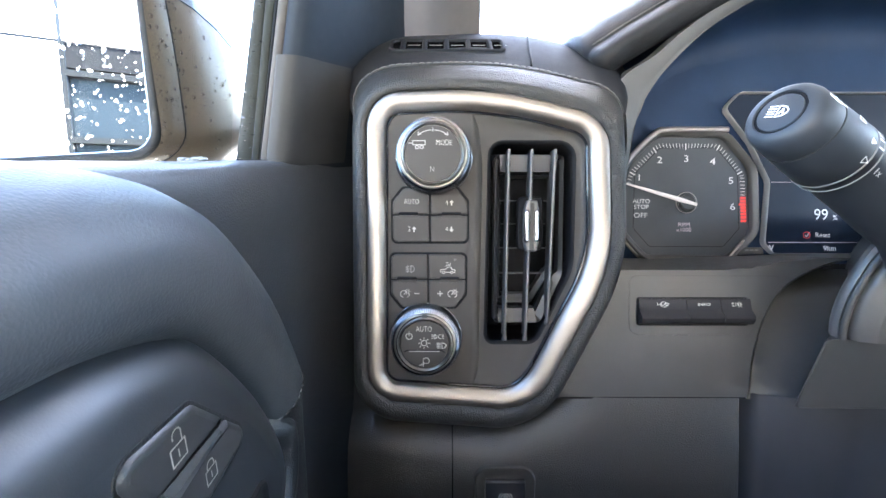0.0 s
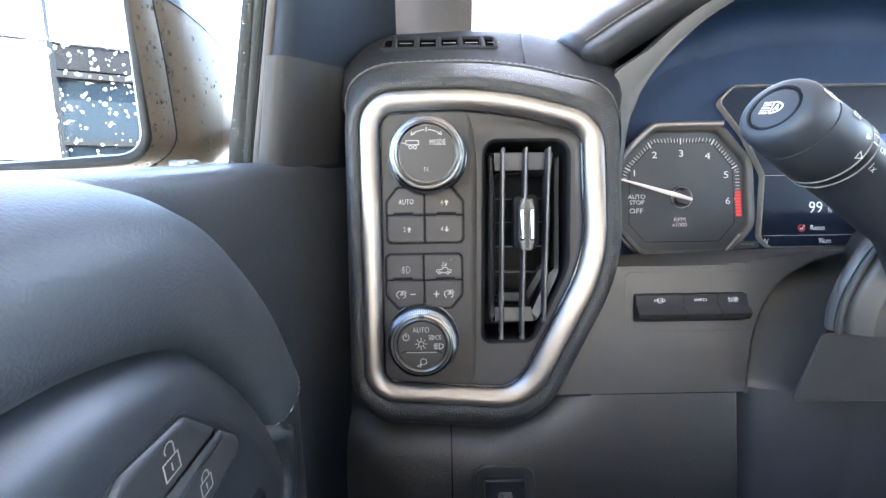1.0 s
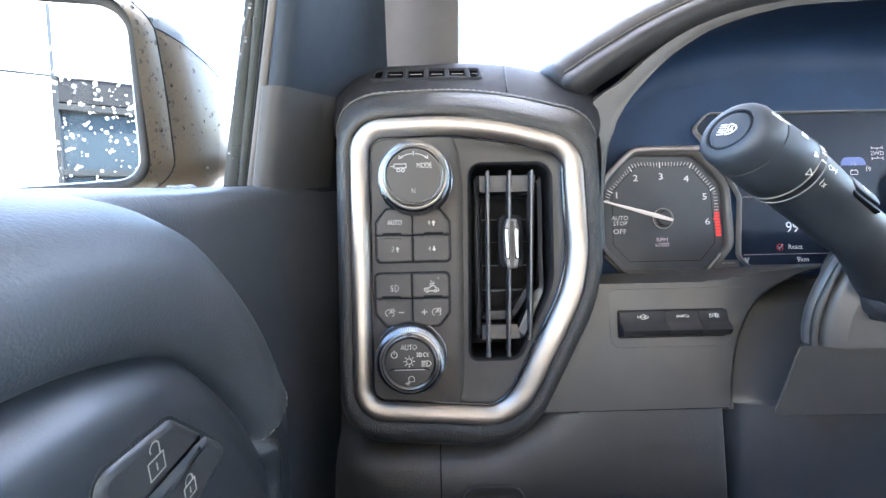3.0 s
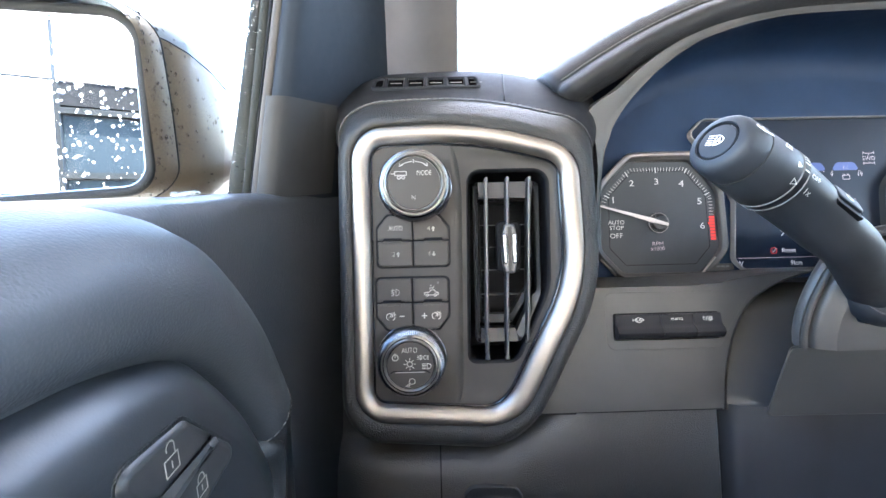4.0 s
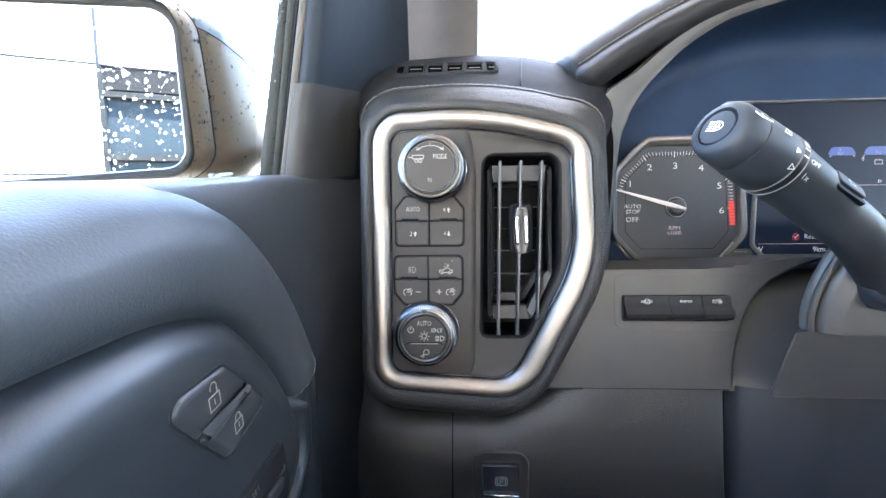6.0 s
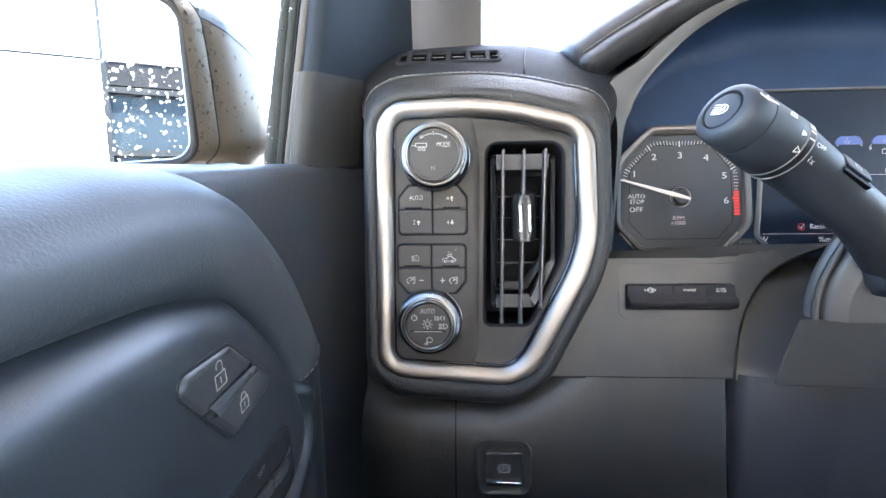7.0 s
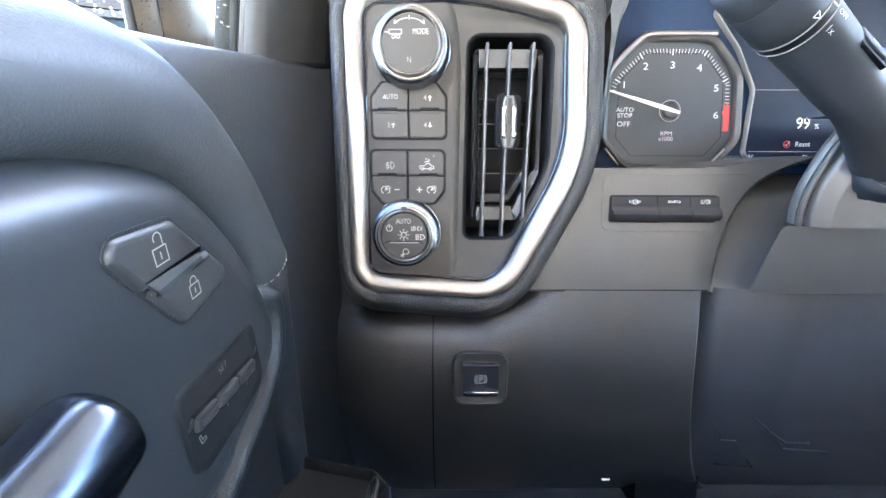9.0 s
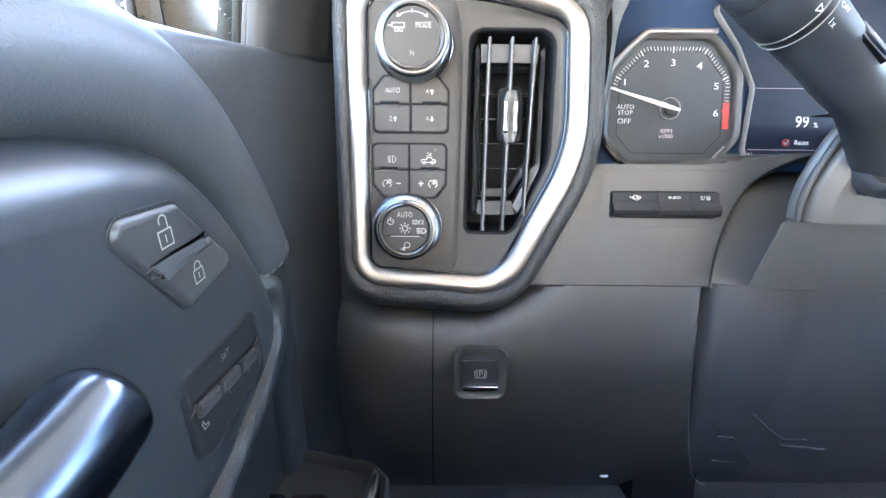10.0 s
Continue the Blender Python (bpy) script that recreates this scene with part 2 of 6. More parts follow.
def tube(bm, path, radius, seg=12, flat=1.0, up=(0, 0, 1), caps=True):
    """A tube along a path; radius may be a function of 0..1."""
    rings, n = [], len(path)
    for i, p in enumerate(path):
        t = (path[min(i + 1, n - 1)] - path[max(i - 1, 0)]).normalized()
        s = t.cross(Vector(up)).normalized()
        w = s.cross(t)
        r = radius(i / (n - 1)) if callable(radius) else radius
        rings.append([p + (s * math.cos(a) + w * math.sin(a) * flat) * r for a in (2 * math.pi * k / seg for k in range(seg))])
    loft(bm, rings, True, (caps, caps))


def strokes(bm, lines, w, h=0.0, lift=0.08, scale=1.0, at=(0, 0)):
    """Flat raised ribbons along polylines, in millimetres."""
    for line in lines:
        for a, b in zip(line, line[1:]):
            a, b = Vector(a) * scale + Vector(at), Vector(b) * scale + Vector(at)
            d = (b - a)
            if d.length < 1e-6:
                continue
            d.normalize()
            s, a, b = Vector((-d.y, d.x)) * w / 2, a - d * w * 0.3, b + d * w * 0.3
            q = [bm.verts.new(Vector((p.x, p.y, h + lift)) * MM) for p in (a - s, b - s, b + s, a + s)]
            bm.faces.new(q)


def arc(cx, cy, r, a0, a1, n=14, ry=None):
    return [(cx + r * math.cos(radians(a0 + (a1 - a0) * k / n)), cy + (ry or r) * math.sin(radians(a0 + (a1 - a0) * k / n))) for k in range(n + 1)]


def lettering(name, text, size, at, mat, parent, turn=0.0, wide=1.0, lift=0.1, label="", align="CENTER", shear=0.0, m=None):
    """Words in the built-in font as a thin mesh, size in millimetres of capital height."""
    cu = bpy.data.curves.new(name, "FONT")
    cu.body, cu.size, cu.align_x, cu.align_y, cu.resolution_u, cu.shear = text, size * MM / 0.70, align, "CENTER", 3, shear
    cu.space_line, cu.offset = 0.8, -size * MM * (0.022 if mat in (PRINT, FAINT) and size > 2.5 else 0.0)
    tmp = bpy.data.objects.new(name, cu)
    scene.collection.objects.link(tmp)
    bpy.context.view_layer.update()
    me = bpy.data.meshes.new_from_object(tmp.evaluated_get(bpy.context.evaluated_depsgraph_get()))
    bpy.data.objects.remove(tmp)
    me.materials.clear()
    me.materials.append(mat)
    me.name = name
    base = m if m is not None else Matrix.Translation(Vector((at[0], at[1], (at[2] if len(at) > 2 else 0) + lift)) * MM)
    me.transform(base @ Matrix.Rotation(radians(turn), 4, "Z") @ Matrix.Diagonal((wide, 1, 1, 1)))
    ob = new(name, me)
    ob.parent = parent
    return tagged(ob, label) if label else ob


def icon(name, lines, w, at, mat, parent, scale=1.0, h=0.0, label=""):
    bm = bmesh.new()
    strokes(bm, lines, w, h, 0.1, scale, at)
    return part(name, bm, mat, parent, label, smooth=False)


def on_outline(o, c, a):
    d = Vector((math.cos(a), math.sin(a)))
    best = None
    for p, q in zip(o, o[1:] + o[:1]):
        e = q - p
        den = d.x * e.y - d.y * e.x
        if abs(den) < 1e-12:
            continue
        w = p - c
        s, k = (w.x * e.y - w.y * e.x) / den, (w.x * d.y - w.y * d.x) / den
        if s > 0 and 0 <= k <= 1:
            best = s if best is None else max(best, s)
    return c + d * (best or 0.05)


def ring_round(o, c, n):
    """n points of a star-shaped outline, taken at even angles about c."""
    return [on_outline(o, c, 2 * math.pi * k / n) for k in range(n)]


# ---- the setting: ground, cabin shell, outside ----
def slab(name, boxes, mat, label="", category=""):
    bm = bmesh.new()
    for b in boxes:
        box(bm, *b)
    ob = part(name, bm, mat, None, smooth=False)
    return tagged(ob, label, category, kind="structure")


slab("ground", [(-400, 400, -400, 400, -0.2, 0.0)], CONCRETE, "pale concrete of the yard outside", "ground")
slab("floor", [(-0.16, 1.6, -1.8, 0.95, 0.75, 0.80)], CARPET, "black carpeted cabin floor", "floor")
# Roof reaches forward, with a second unseen slab, to block sun from the dash.
slab("ceiling", [(-0.10, 1.55, -1.8, 0.50, 1.98, 2.02), (-0.16, 1.6, 0.48, 0.62, 2.06, 2.10)], LINER, "warm pale headliner with unseen front slabs that block the sun", "ceiling")
slab("wall_rear", [(-0.16, 1.6, -1.84, -1.80, 0.75, 1.55), (-0.16, 0.1, -1.84, -1.80, 1.55, 2.0), (1.35, 1.6, -1.84, -1.80, 1.55, 2.0)], LINER, "plain rear wall of the cabin", "wall")
# Unseen panel, added to cut rear light on the lower dash and door.
slab("wall_light_block", [(-0.06, 1.5, -0.22, -0.16, 0.80, 1.51)], CARPET, "unseen black panel added to shade the lower dashboard from behind", "wall")
slab("wall_right_base", [(1.56, 1.6, -1.8, 0.95, 0.75, 1.59)], CARPET, "plain black lower side of the cabin", "wall")
slab("wall_right", [(1.56, 1.6, -0.95, -0.85, 1.59, 2.0), (1.56, 1.6, -1.8, -1.7, 1.59, 2.0)], LINER, "plain far side of the cabin", "wall")
slab("wall_front", [(-0.16, 1.6, 0.93, 0.97, 0.75, 1.60)], DEEP, "dark firewall under the dashboard", "wall")
slab("wall_left", [(-0.17, -0.13, -0.98, -0.88, 1.50, 2.0), (-0.17, -0.13, -1.8, -1.7, 1.50, 2.0), (-0.17, -0.06, -1.8, 0.27, 1.96, 2.02),
     (-0.17, -0.13, -1.8, -0.6, 0.75, 1.50)], PILLAR, "grey door post and roof rail", "wall")
slab("wall_floor_side", [(-0.17, -0.14, -0.6, 0.95, 0.75, 1.30), (-0.17, -0.135, 0.36, 0.95, 1.30, 1.58)], DEEP, "dark lower body side", "wall")


def building():
    """White clad building behind the truck, its left part met in the door mirror."""
    m = thing("building", pose(0, -8.0, 0), "white panelled building with a dark glazed window", "building")
    wx = -2.44

    def piece(name, b, mat, parent, label=""):
        bm = bmesh.new()
        box(bm, *b)
        return part(name, bm, mat, parent, label, smooth=False)

    for k in range(4):
        for z0, z1 in ((0.0, 2.86), (2.90, 4.74), (4.79, 6.9)):
            piece("panel", (wx - 2.4 * (k + 1) + 0.05, wx - 2.4 * k, -0.2, 0.0, z0, z1), WALL, m)
    x1 = wx + 2.42
    # Unseen panels added to throw cream light through the rear window onto the dash.
    for k in range(3):
        for z0, z1 in ((0.0, 2.86), (2.90, 4.74), (4.79, 6.9)):
            piece("panel", (x1 + 0.05 + 2.4 * k, x1 + 2.4 * (k + 1), -0.2, 0.0, z0, z1), WALL, m)
    for z0, z1 in ((0.0, 1.9), (4.78, 6.9)):
        piece("panel", (wx + 0.06, x1, -0.2, 0.0, z0, z1), WALL, m)
    piece("backing", (wx - 9.5, wx + 0.08, -0.19, -0.02, 0.0, 6.9), TRIM, m, "dark joints between the panels")
    piece("backing", (x1 - 0.02, x1 + 7.2, -0.19, -0.02, 0.0, 6.9), TRIM, m, "dark joints between the panels")
    w = piece("window", (wx + 0.02, x1, -0.18, -0.12, 1.9, 4.76), DARKGLASS, m, "dark blue window glass")
    for x in (wx + 0.02, x1 - 0.05):
        piece("mullion", (x, x + 0.05, -0.12, 0.0, 1.9, 4.76), FRAMEM, w)
    for z in (3.14, 4.22):
        piece("rail", (wx + 0.07, x1, -0.12, 0.01, z, z + 0.10), FRAMEM, w, "grey window rail")
    piece("blind", (wx + 0.07, x1, -0.12, -0.03, 4.36, 4.76), DEEP, w, "dark blind box")


building()


def far_block(x, y, w, d, h):
    bm = bmesh.new()
    box(bm, -w / 2, w / 2, -d / 2, d / 2, 0, h)
    box(bm, -w / 2 - 0.2, w / 2 + 0.2, -d / 2 - 0.2, d / 2 + 0.2, h, h + 0.5)
    e = thing("far_building", pose(x, y, 0), "pale grey building across the road", "building", "far buildings")
    b = part("wall", bm, WALL, e, smooth=False)
    for k in range(3):
        bm = bmesh.new()
        box(bm, -w / 2 + 1, w / 2 - 1, -d / 2 - 0.05, -d / 2, 2 + 3.2 * k, 3.6 + 3.2 * k)
        part("window", bm, DARKGLASS, b, smooth=False)


far_block(-44, 92, 9, 8, 12)
far_block(-50, 118, 14, 10, 9)


# ---- dashboard with the control pod ----
LEAN_A, LEAN_C, LEAN_G = 11, 15, 15
POD = pose(0.0, 0.2555, 1.544, 90 - LEAN_A)
KNEEP = pose(0.084, 0.239, 1.433, 90 - LEAN_C)
CLUSTER = pose(0.2065, 0.345, 1.544, 90 - LEAN_G)

POD_OUT = densify(rounded([(-46.7, 84, 22), (33, 87.0, 330), (103.5, 69, 27), (107.8, -24, 105), (60.5, -117.5, 36), (-48, -110, 21)], 12), 4)


def top_extra(h):
    """How far the pod's top runs up as it runs back."""
    table = [(6, 0), (3.5, 0), (0, 3), (-6, 8.5), (-14, 12.5), (-18, 14.5), (-30, 25), (-36, 30), (-60, 47), (-90, 66), (-110, 62)]
    for (a, va), (b, vb) in zip(table, table[1:]):
        if b <= h <= a:
            return va + (vb - va) * (a - h) / (a - b)
    return table[-1][1]


def pod_row(d, h):
    def offset(q):
        k = min(1.0, max(0.0, (q.y - 0.15) / 0.7))
        k = k * k * (3 - 2 * k)
        wide = 1 + 0.60 * max(0.0, -q.y) ** 1.5 * (1 - 0.5 * max(0.0, q.x)) + 0.16 * max(0.0, q.x) * max(0.0, 1 + q.y) if d > 0 else 1
        return d * wide + k * top_extra(h) * (1 + 0.35 * max(0.0, q.x))
    return offset, h


dashboard = thing("dashboard", POD, "black dashboard with stitched leather pod and hood", "dashboard")
bm = bmesh.new()
sweep(bm, POD_OUT, [pod_row(d, h) for d, h in ((-2.5, -2), (-1, 1.5), (0.3, 4.2), (2.2, 5.8), (4.5, 6), (6.8, 5), (8.8, 2.6), (10.0, -0.6), (10.6, -5), (10.8, -10), (10.6, -14), (9.8, -15.5))])
pod_pad = part("pod_pad", bm, LEATHER, dashboard, "stitched black leather surround", angle=60)
bm = bmesh.new()
sweep(bm, POD_OUT, [pod_row(d, h) for d, h in ((9.0, -15.2), (10.4, -16.2), (10.9, -18), (11, -24), (11, -36), (11, -48), (11, -60), (10, -75), (8, -90), (-10, -110))])
pod_cover = part("pod_cover", bm, TOPS, dashboard, "smooth black plastic pod body")
# stitches along the pod's upper rim
bm = bmesh.new()
nn = normals(POD_OUT)
off, hh = pod_row(11.0, -11.5)
rim = [(p + q * off(q) * MM, q) for p, q in zip(POD_OUT, nn) if q.y > 0.12 or (abs(q.x) > 0.8 and p.y > 0.045)]
k0 = max(range(len(rim)), key=lambda i: (rim[i][0] - rim[i - 1][0]).length)
rim = rim[k0:] + rim[:k0]
line = smooth_path([(p.x, p.y, hh * MM + 0.0006) for p, q in rim], 3)
walked, last = 0.0, None
for a, b in zip(line, line[1:]):
    walked += (b - a).length
    if last is None:
        last = a
    if walked > 0.0042:
        d = (b - last).normalized()
        tube(bm, [last + d * 0.0004, last.lerp(b, 0.5) + Vector((0, 0.0002, 0.0004)), b - d * 0.0004], lambda t: 0.0002 + 0.00014 * math.sin(math.pi * t), 6)
        walked, last = 0.0, b
part("stitching", bm, THREAD, dashboard, "pale grey thread")
bm = bmesh.new()
off, hh = pod_row(10.9, -7.6)
welt = [(p + q * off(q) * MM, q) for p, q in zip(POD_OUT, nn) if q.y > 0.12 or (abs(q.x) > 0.8 and p.y > 0.045)]
welt = welt[k0:] + welt[:k0]
tube(bm, smooth_path([(p.x, p.y, hh * MM + 0.0002) for p, q in welt], 3), 0.0005, 6)
part("seam_welt", bm, LEATHER, dashboard, "raised seam under the stitches")
bm = bmesh.new()
off, hh = pod_row(10.7, -13.0)
low = [p + q * off(q) * MM for p, q in zip(POD_OUT, nn) if q.y < 0.10]
k0 = max(range(len(low)), key=lambda i: (low[i] - low[i - 1]).length)
low = low[k0:] + low[:k0]
tube(bm, smooth_path([(q.x, q.y, hh * MM) for q in low], 3), 0.0009, 8)
part("piping", bm, LEATHER, dashboard, "thin raised edge under the pad")
# seam in the top cover
bm = bmesh.new()
pts = [Vector((u, v, h)) * MM for u, v, h in ((58.6, 108.0, -15.5), (59.5, 113.6, -20), (62.3, 128.5, -40), (65.6, 142.5, -60), (70.5, 160, -90))]
tube(bm, smooth_path(pts, 4), 0.0007, 6)
part("seam", bm, DEEP, dashboard)

# small side-window vent on the pod's top
VENT_M = Matrix.Translation(Vector((3, 130.6, -39.5)) * MM) @ Matrix.Rotation(radians(-48), 4, "X")
top_vent = new("defrost_vent")
top_vent.parent = dashboard
top_vent.matrix_local = VENT_M
tagged(top_vent, "narrow black demister grille")
outer = rounded([(-40, 9.5, 6), (40, 9.5, 4), (40, -9.5, 4), (-40, -9.5, 4)], 5)
bm = bmesh.new()
sweep(bm, outer, [(1.8, -1.5), (1.2, 0.6), (0, 1.1), (-1.0, 0.8), (-1.4, -1.0)])
part("vent_frame", bm, TOPS, top_vent)
# Flat black plate under the fins stands in for shaded openings.
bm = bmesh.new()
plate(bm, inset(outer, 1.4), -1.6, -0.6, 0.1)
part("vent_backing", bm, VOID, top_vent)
for k in range(5):
    bm = bmesh.new()
    x = -30 + 15.5 * k - 1
    loft(bm, [[Vector((x + a, y, h)) * MM for a, h in ((-2.6, -1.2), (-1.3, 1.0), (0.9, 1.0), (2.0, -1.2))] for y in (-9, 9)], True, (True, True))
    part("vent_fin", bm, TOPS, top_vent, smooth=False)
    bm = bmesh.new()
    box(bm, x + 3.0, x + 12.0, 1.2, 1.45, -0.7, -0.2, MM)
    part("vent_slit", bm, PILLAR, top_vent, smooth=False)

# lower dashboard panels
def surface(bm, u0, u1, v0, v1, hfun, nu=40, nv=40):
    rows = []
    for j in range(nv + 1):
        v = v0 + (v1 - v0) * j / nv
        rows.append([Vector((u0 + (u1 - u0) * i / nu, v, hfun(u0 + (u1 - u0) * i / nu, v))) * MM for i in range(nu + 1)])
    loft(bm, rows, False)


def knee_h(u, v):
    """The knee panel rolls out from under the pod's lower rim, then curves away towards the footwell."""
    x = u + 84
    rim_v = -27 if x < 40 else -27 + (x - 40) * 0.5
    w = math.exp(-(max(0, x - 70) / 30) ** 2)
    d = rim_v - v
    roll = -8.5 + (11 * (1 - math.exp(-d / 10)) if d > 0 else 1.1 * max(-8.0, d))
    return roll * w - 0.0030 * min(0, v + 48) ** 2


lower = thing("lower_dashboard", KNEEP, "black knee panel below the instrument cluster", "dashboard")
bm = bmesh.new()
rows = []
for j in range(111):
    v = -290 + 289 * j / 110
    edge_u = 121.5 + 0.0026 * min(0, v + 55) ** 2
    rows.append([Vector((u, v, knee_h(u, v) - 14 * max(0, (u - edge_u + 7) / 7) ** 2.5)) * MM for u in (-76.2 + (edge_u + 76.2) * i / 70 for i in range(71))])
loft(bm, rows, False)
part("knee_panel", bm, KNEE, lower, "grained black knee panel")
bm = bmesh.new()
surface(bm, -150, -77.2, -290, 10, lambda u, v: knee_h(u, v) - 0.006 * max(0, -104 - u) ** 2, 40, 90)
part("side_panel", bm, KNEE, lower, "grained black side panel")
bm = bmesh.new()
surface(bm, -78.0, -75.4, -290, -20, lambda u, v: knee_h(u, v) - 1.6, 2, 90)
part("seam", bm, DEEP, lower)
# upper satin panel with the arch round the column and a shelf back to the cluster
ARCH = [(120.5, -1), (123.3, 27), (130.6, 53), (143.5, 73), (161.5, 85), (183, 92.5), (215, 98)]
arch = smooth_path([(u, v, 0) for u, v in ARCH], 6)
bm = bmesh.new()
left = [Vector((-20, v.y, 0)) for v in arch]
def shelf(p):
    """Beyond the top edge the panel folds back to the cluster."""
    v = p.y
    k = max(0.0, min(1.0, (p.x - 95) / 80))
    fold = 85.2 + 8.5 * k * k * (3 - 2 * k)
    if v > fold:
        s = v - fold
        return Vector((p.x, fold + s * 0.5, -s * 6.0 + 1.0)) * MM
    return Vector((p.x, v, 1.0)) * MM
rows = []
for v in [0, 2, 8, 20, 35, 50, 62, 70, 76, 80, 83, 85.2, 86.2, 88, 90, 91.5, 92.5, 93.7, 95, 97.5]:
    e = None
    for a, b in zip(arch, arch[1:]):
        if a.y <= v <= b.y + 1e-6:
            e = a.x + (b.x - a.x) * (v - a.y) / max(1e-6, b.y - a.y)
    e = e if e is not None else (121.0 if v < 40 else 215.0)
    s0 = -30 + 34 * max(0.0, min(1.0, (v - 16) / 14))
    rows.append([shelf(Vector((s0 + (e - s0) * i / 24, v))) for i in range(25)])
loft(bm, rows, False)
part("cluster_shelf", bm, SHELFM, lower, "satin black panel")
bm = bmesh.new()
rings = []
for p in arch:
    q = shelf(p)
    rings.append([q, q + Vector((0.0012, -0.0004, -0.0005)), q + Vector((0.0032, -0.001, -0.0022)), q + Vector((0.0052, -0.002, -0.0065)), q + Vector((0.0066, -0.003, -0.016)), q + Vector((0.0075, -0.004, -0.06))])
loft(bm, rings, False)
part("arch_edge", bm, SHELFM, lower, angle=70)
# Recess takes the paler shroud plastic to brighten its shade by colour.
bm = bmesh.new()
surface(bm, 118, 420, -4, 84, lambda u, v: -5 - 0.20 * max(0, v) - 60 * max(0, (v - 62 - 0.12 * (u - 140)) / 24) ** 2 - 12 * math.exp(-(u - 118) / 5.0), 40, 40)
part("column_recess", bm, SHROUDM, lower, "recess round the steering column, toned paler against its shade")
bm = bmesh.new()
box(bm, 119, 180, -240, 0, -140, -80, MM)
part("panel_gap", bm, DEEP, lower, smooth=False)


def bolster_h(u, v):
    return -3.5 + 15 * max(0, min(1, (v + 120) / 120)) * min(1, max(0, (u - 126) / 60)) - 24 * math.exp(-(u - 123.5) / 3.0) - 0.0030 * min(0, v + 45) ** 2


bm = bmesh.new()
surface(bm, 122.5, 420, -290, 0.4, bolster_h, 90, 70)
part("column_bolster", bm, SOFT, lower, "smooth dark panel under the steering column")
for line in (((141.2, -108.7), (157, -124.9), (157.4, -132), (170.6, -133.4), (211.5, -177.1), (172.8, -169.5)), ((176.1, -106.2), (195.9, -123.1), (214.2, -135.9), (233.5, -136.5)), ((195.9, -123.1), (216, -143.8), (257.4, -149.4))):
    bm = bmesh.new()
    tube(bm, [Vector((u, v, bolster_h(u, v) + 0.1)) * MM for u, v in line], lambda t: 0.0006 + 0.0008 * t, 6)
    part("panel_edge", bm, COVER, lower, "thin moulded ridge")
bm = bmesh.new()
plate(bm, rounded([(80.0, -197.6, 1), (89.4, -197.8, 1), (87.8, -200.4, 1), (81.4, -200.2, 1)], 3), -74, -67.2, 0.6)
part("clip", bm, WHITE, lower, "small white clip")
bm = bmesh.new()
box(bm, -22, 121.2, -2.0, 0.6, -4, -1.2, MM)
part("seam", bm, DEEP, lower, smooth=False)


# ---- pod face: bezel, switches, air vent ----
panel = thing("control_panel", POD, "satin chrome framed switch and air vent panel", "control panel")
bm = bmesh.new()


def bezel_row(d, h):
    """The bezel is broadest along its slanting lower side."""
    return (lambda q: d * (1 + 0.20 * max(0.0, q.x * 0.83 - q.y * 0.55) ** 4)) if d < 0 else d, h


sweep(bm, POD_OUT, [bezel_row(d, h) for d, h in ((0.4, -1), (0.3, 3.6), (-0.4, 5.2), (-1.8, 6.2), (-4.0, 6.5), (-6.4, 6.2), (-8.6, 5.2), (-10.3, 3.8), (-11.3, 2.2), (-11.8, -2))])
part("bezel", bm, SATIN, panel, "satin chrome bezel", angle=60)
bm = bmesh.new()
sweep(bm, POD_OUT, [bezel_row(d, h) for d, h in ((-11.5, -1), (-11.6, 1.6), (-12.3, 1.9), (-12.9, 1.4), (-13, -1))])
part("bezel_lip", bm, GLOSS, panel, "thin gloss black inner lip")
VENT_O = densify(rounded([(31.8, 54.5, 7), (83.5, 54.5, 9), (83.5, -25, 40), (61, -73.5, 8), (30, -73.5, 4)], 8), 4)
VENT_C = Vector((57, -8)) * MM
bm = bmesh.new()
lip_ring, mouth_ring = ring_round(inset(POD_OUT, 12.3), VENT_C, 240), ring_round(inset(VENT_O, -2.6), VENT_C, 240)
loft(bm, [[Vector((*a.lerp(b, k), (h if a.x > VENT_C.x else min(h, -0.4)) * MM)) for a, b in zip(lip_ring, mouth_ring)] for k, h in ((0, 1.3), (0.03, 1.2), (0.10, 0.4), (0.24, -1.6), (0.42, -2.8), (0.65, -3.3), (1, -3.4))])
part("face_plate", bm, FACE, panel, "warm black plastic face", angle=80)
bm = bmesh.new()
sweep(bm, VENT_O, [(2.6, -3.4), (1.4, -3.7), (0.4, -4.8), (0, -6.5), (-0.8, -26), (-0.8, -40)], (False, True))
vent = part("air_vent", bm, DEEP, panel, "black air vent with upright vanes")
# raised island that carries the switches
bm = bmesh.new()
isl = densify(rounded([(-38, 76, 6), (17, 76, 6), (20.5, 40, 30), (19, -103, 6), (-38, -103, 6)], 6), 5)
sweep(bm, isl, [(6.0, -4.5), (4.6, -2.2), (3.2, -0.7), (1.6, 0.25), (0, 0.5)], (False, True))
part("switch_island", bm, FACE, panel, angle=80)


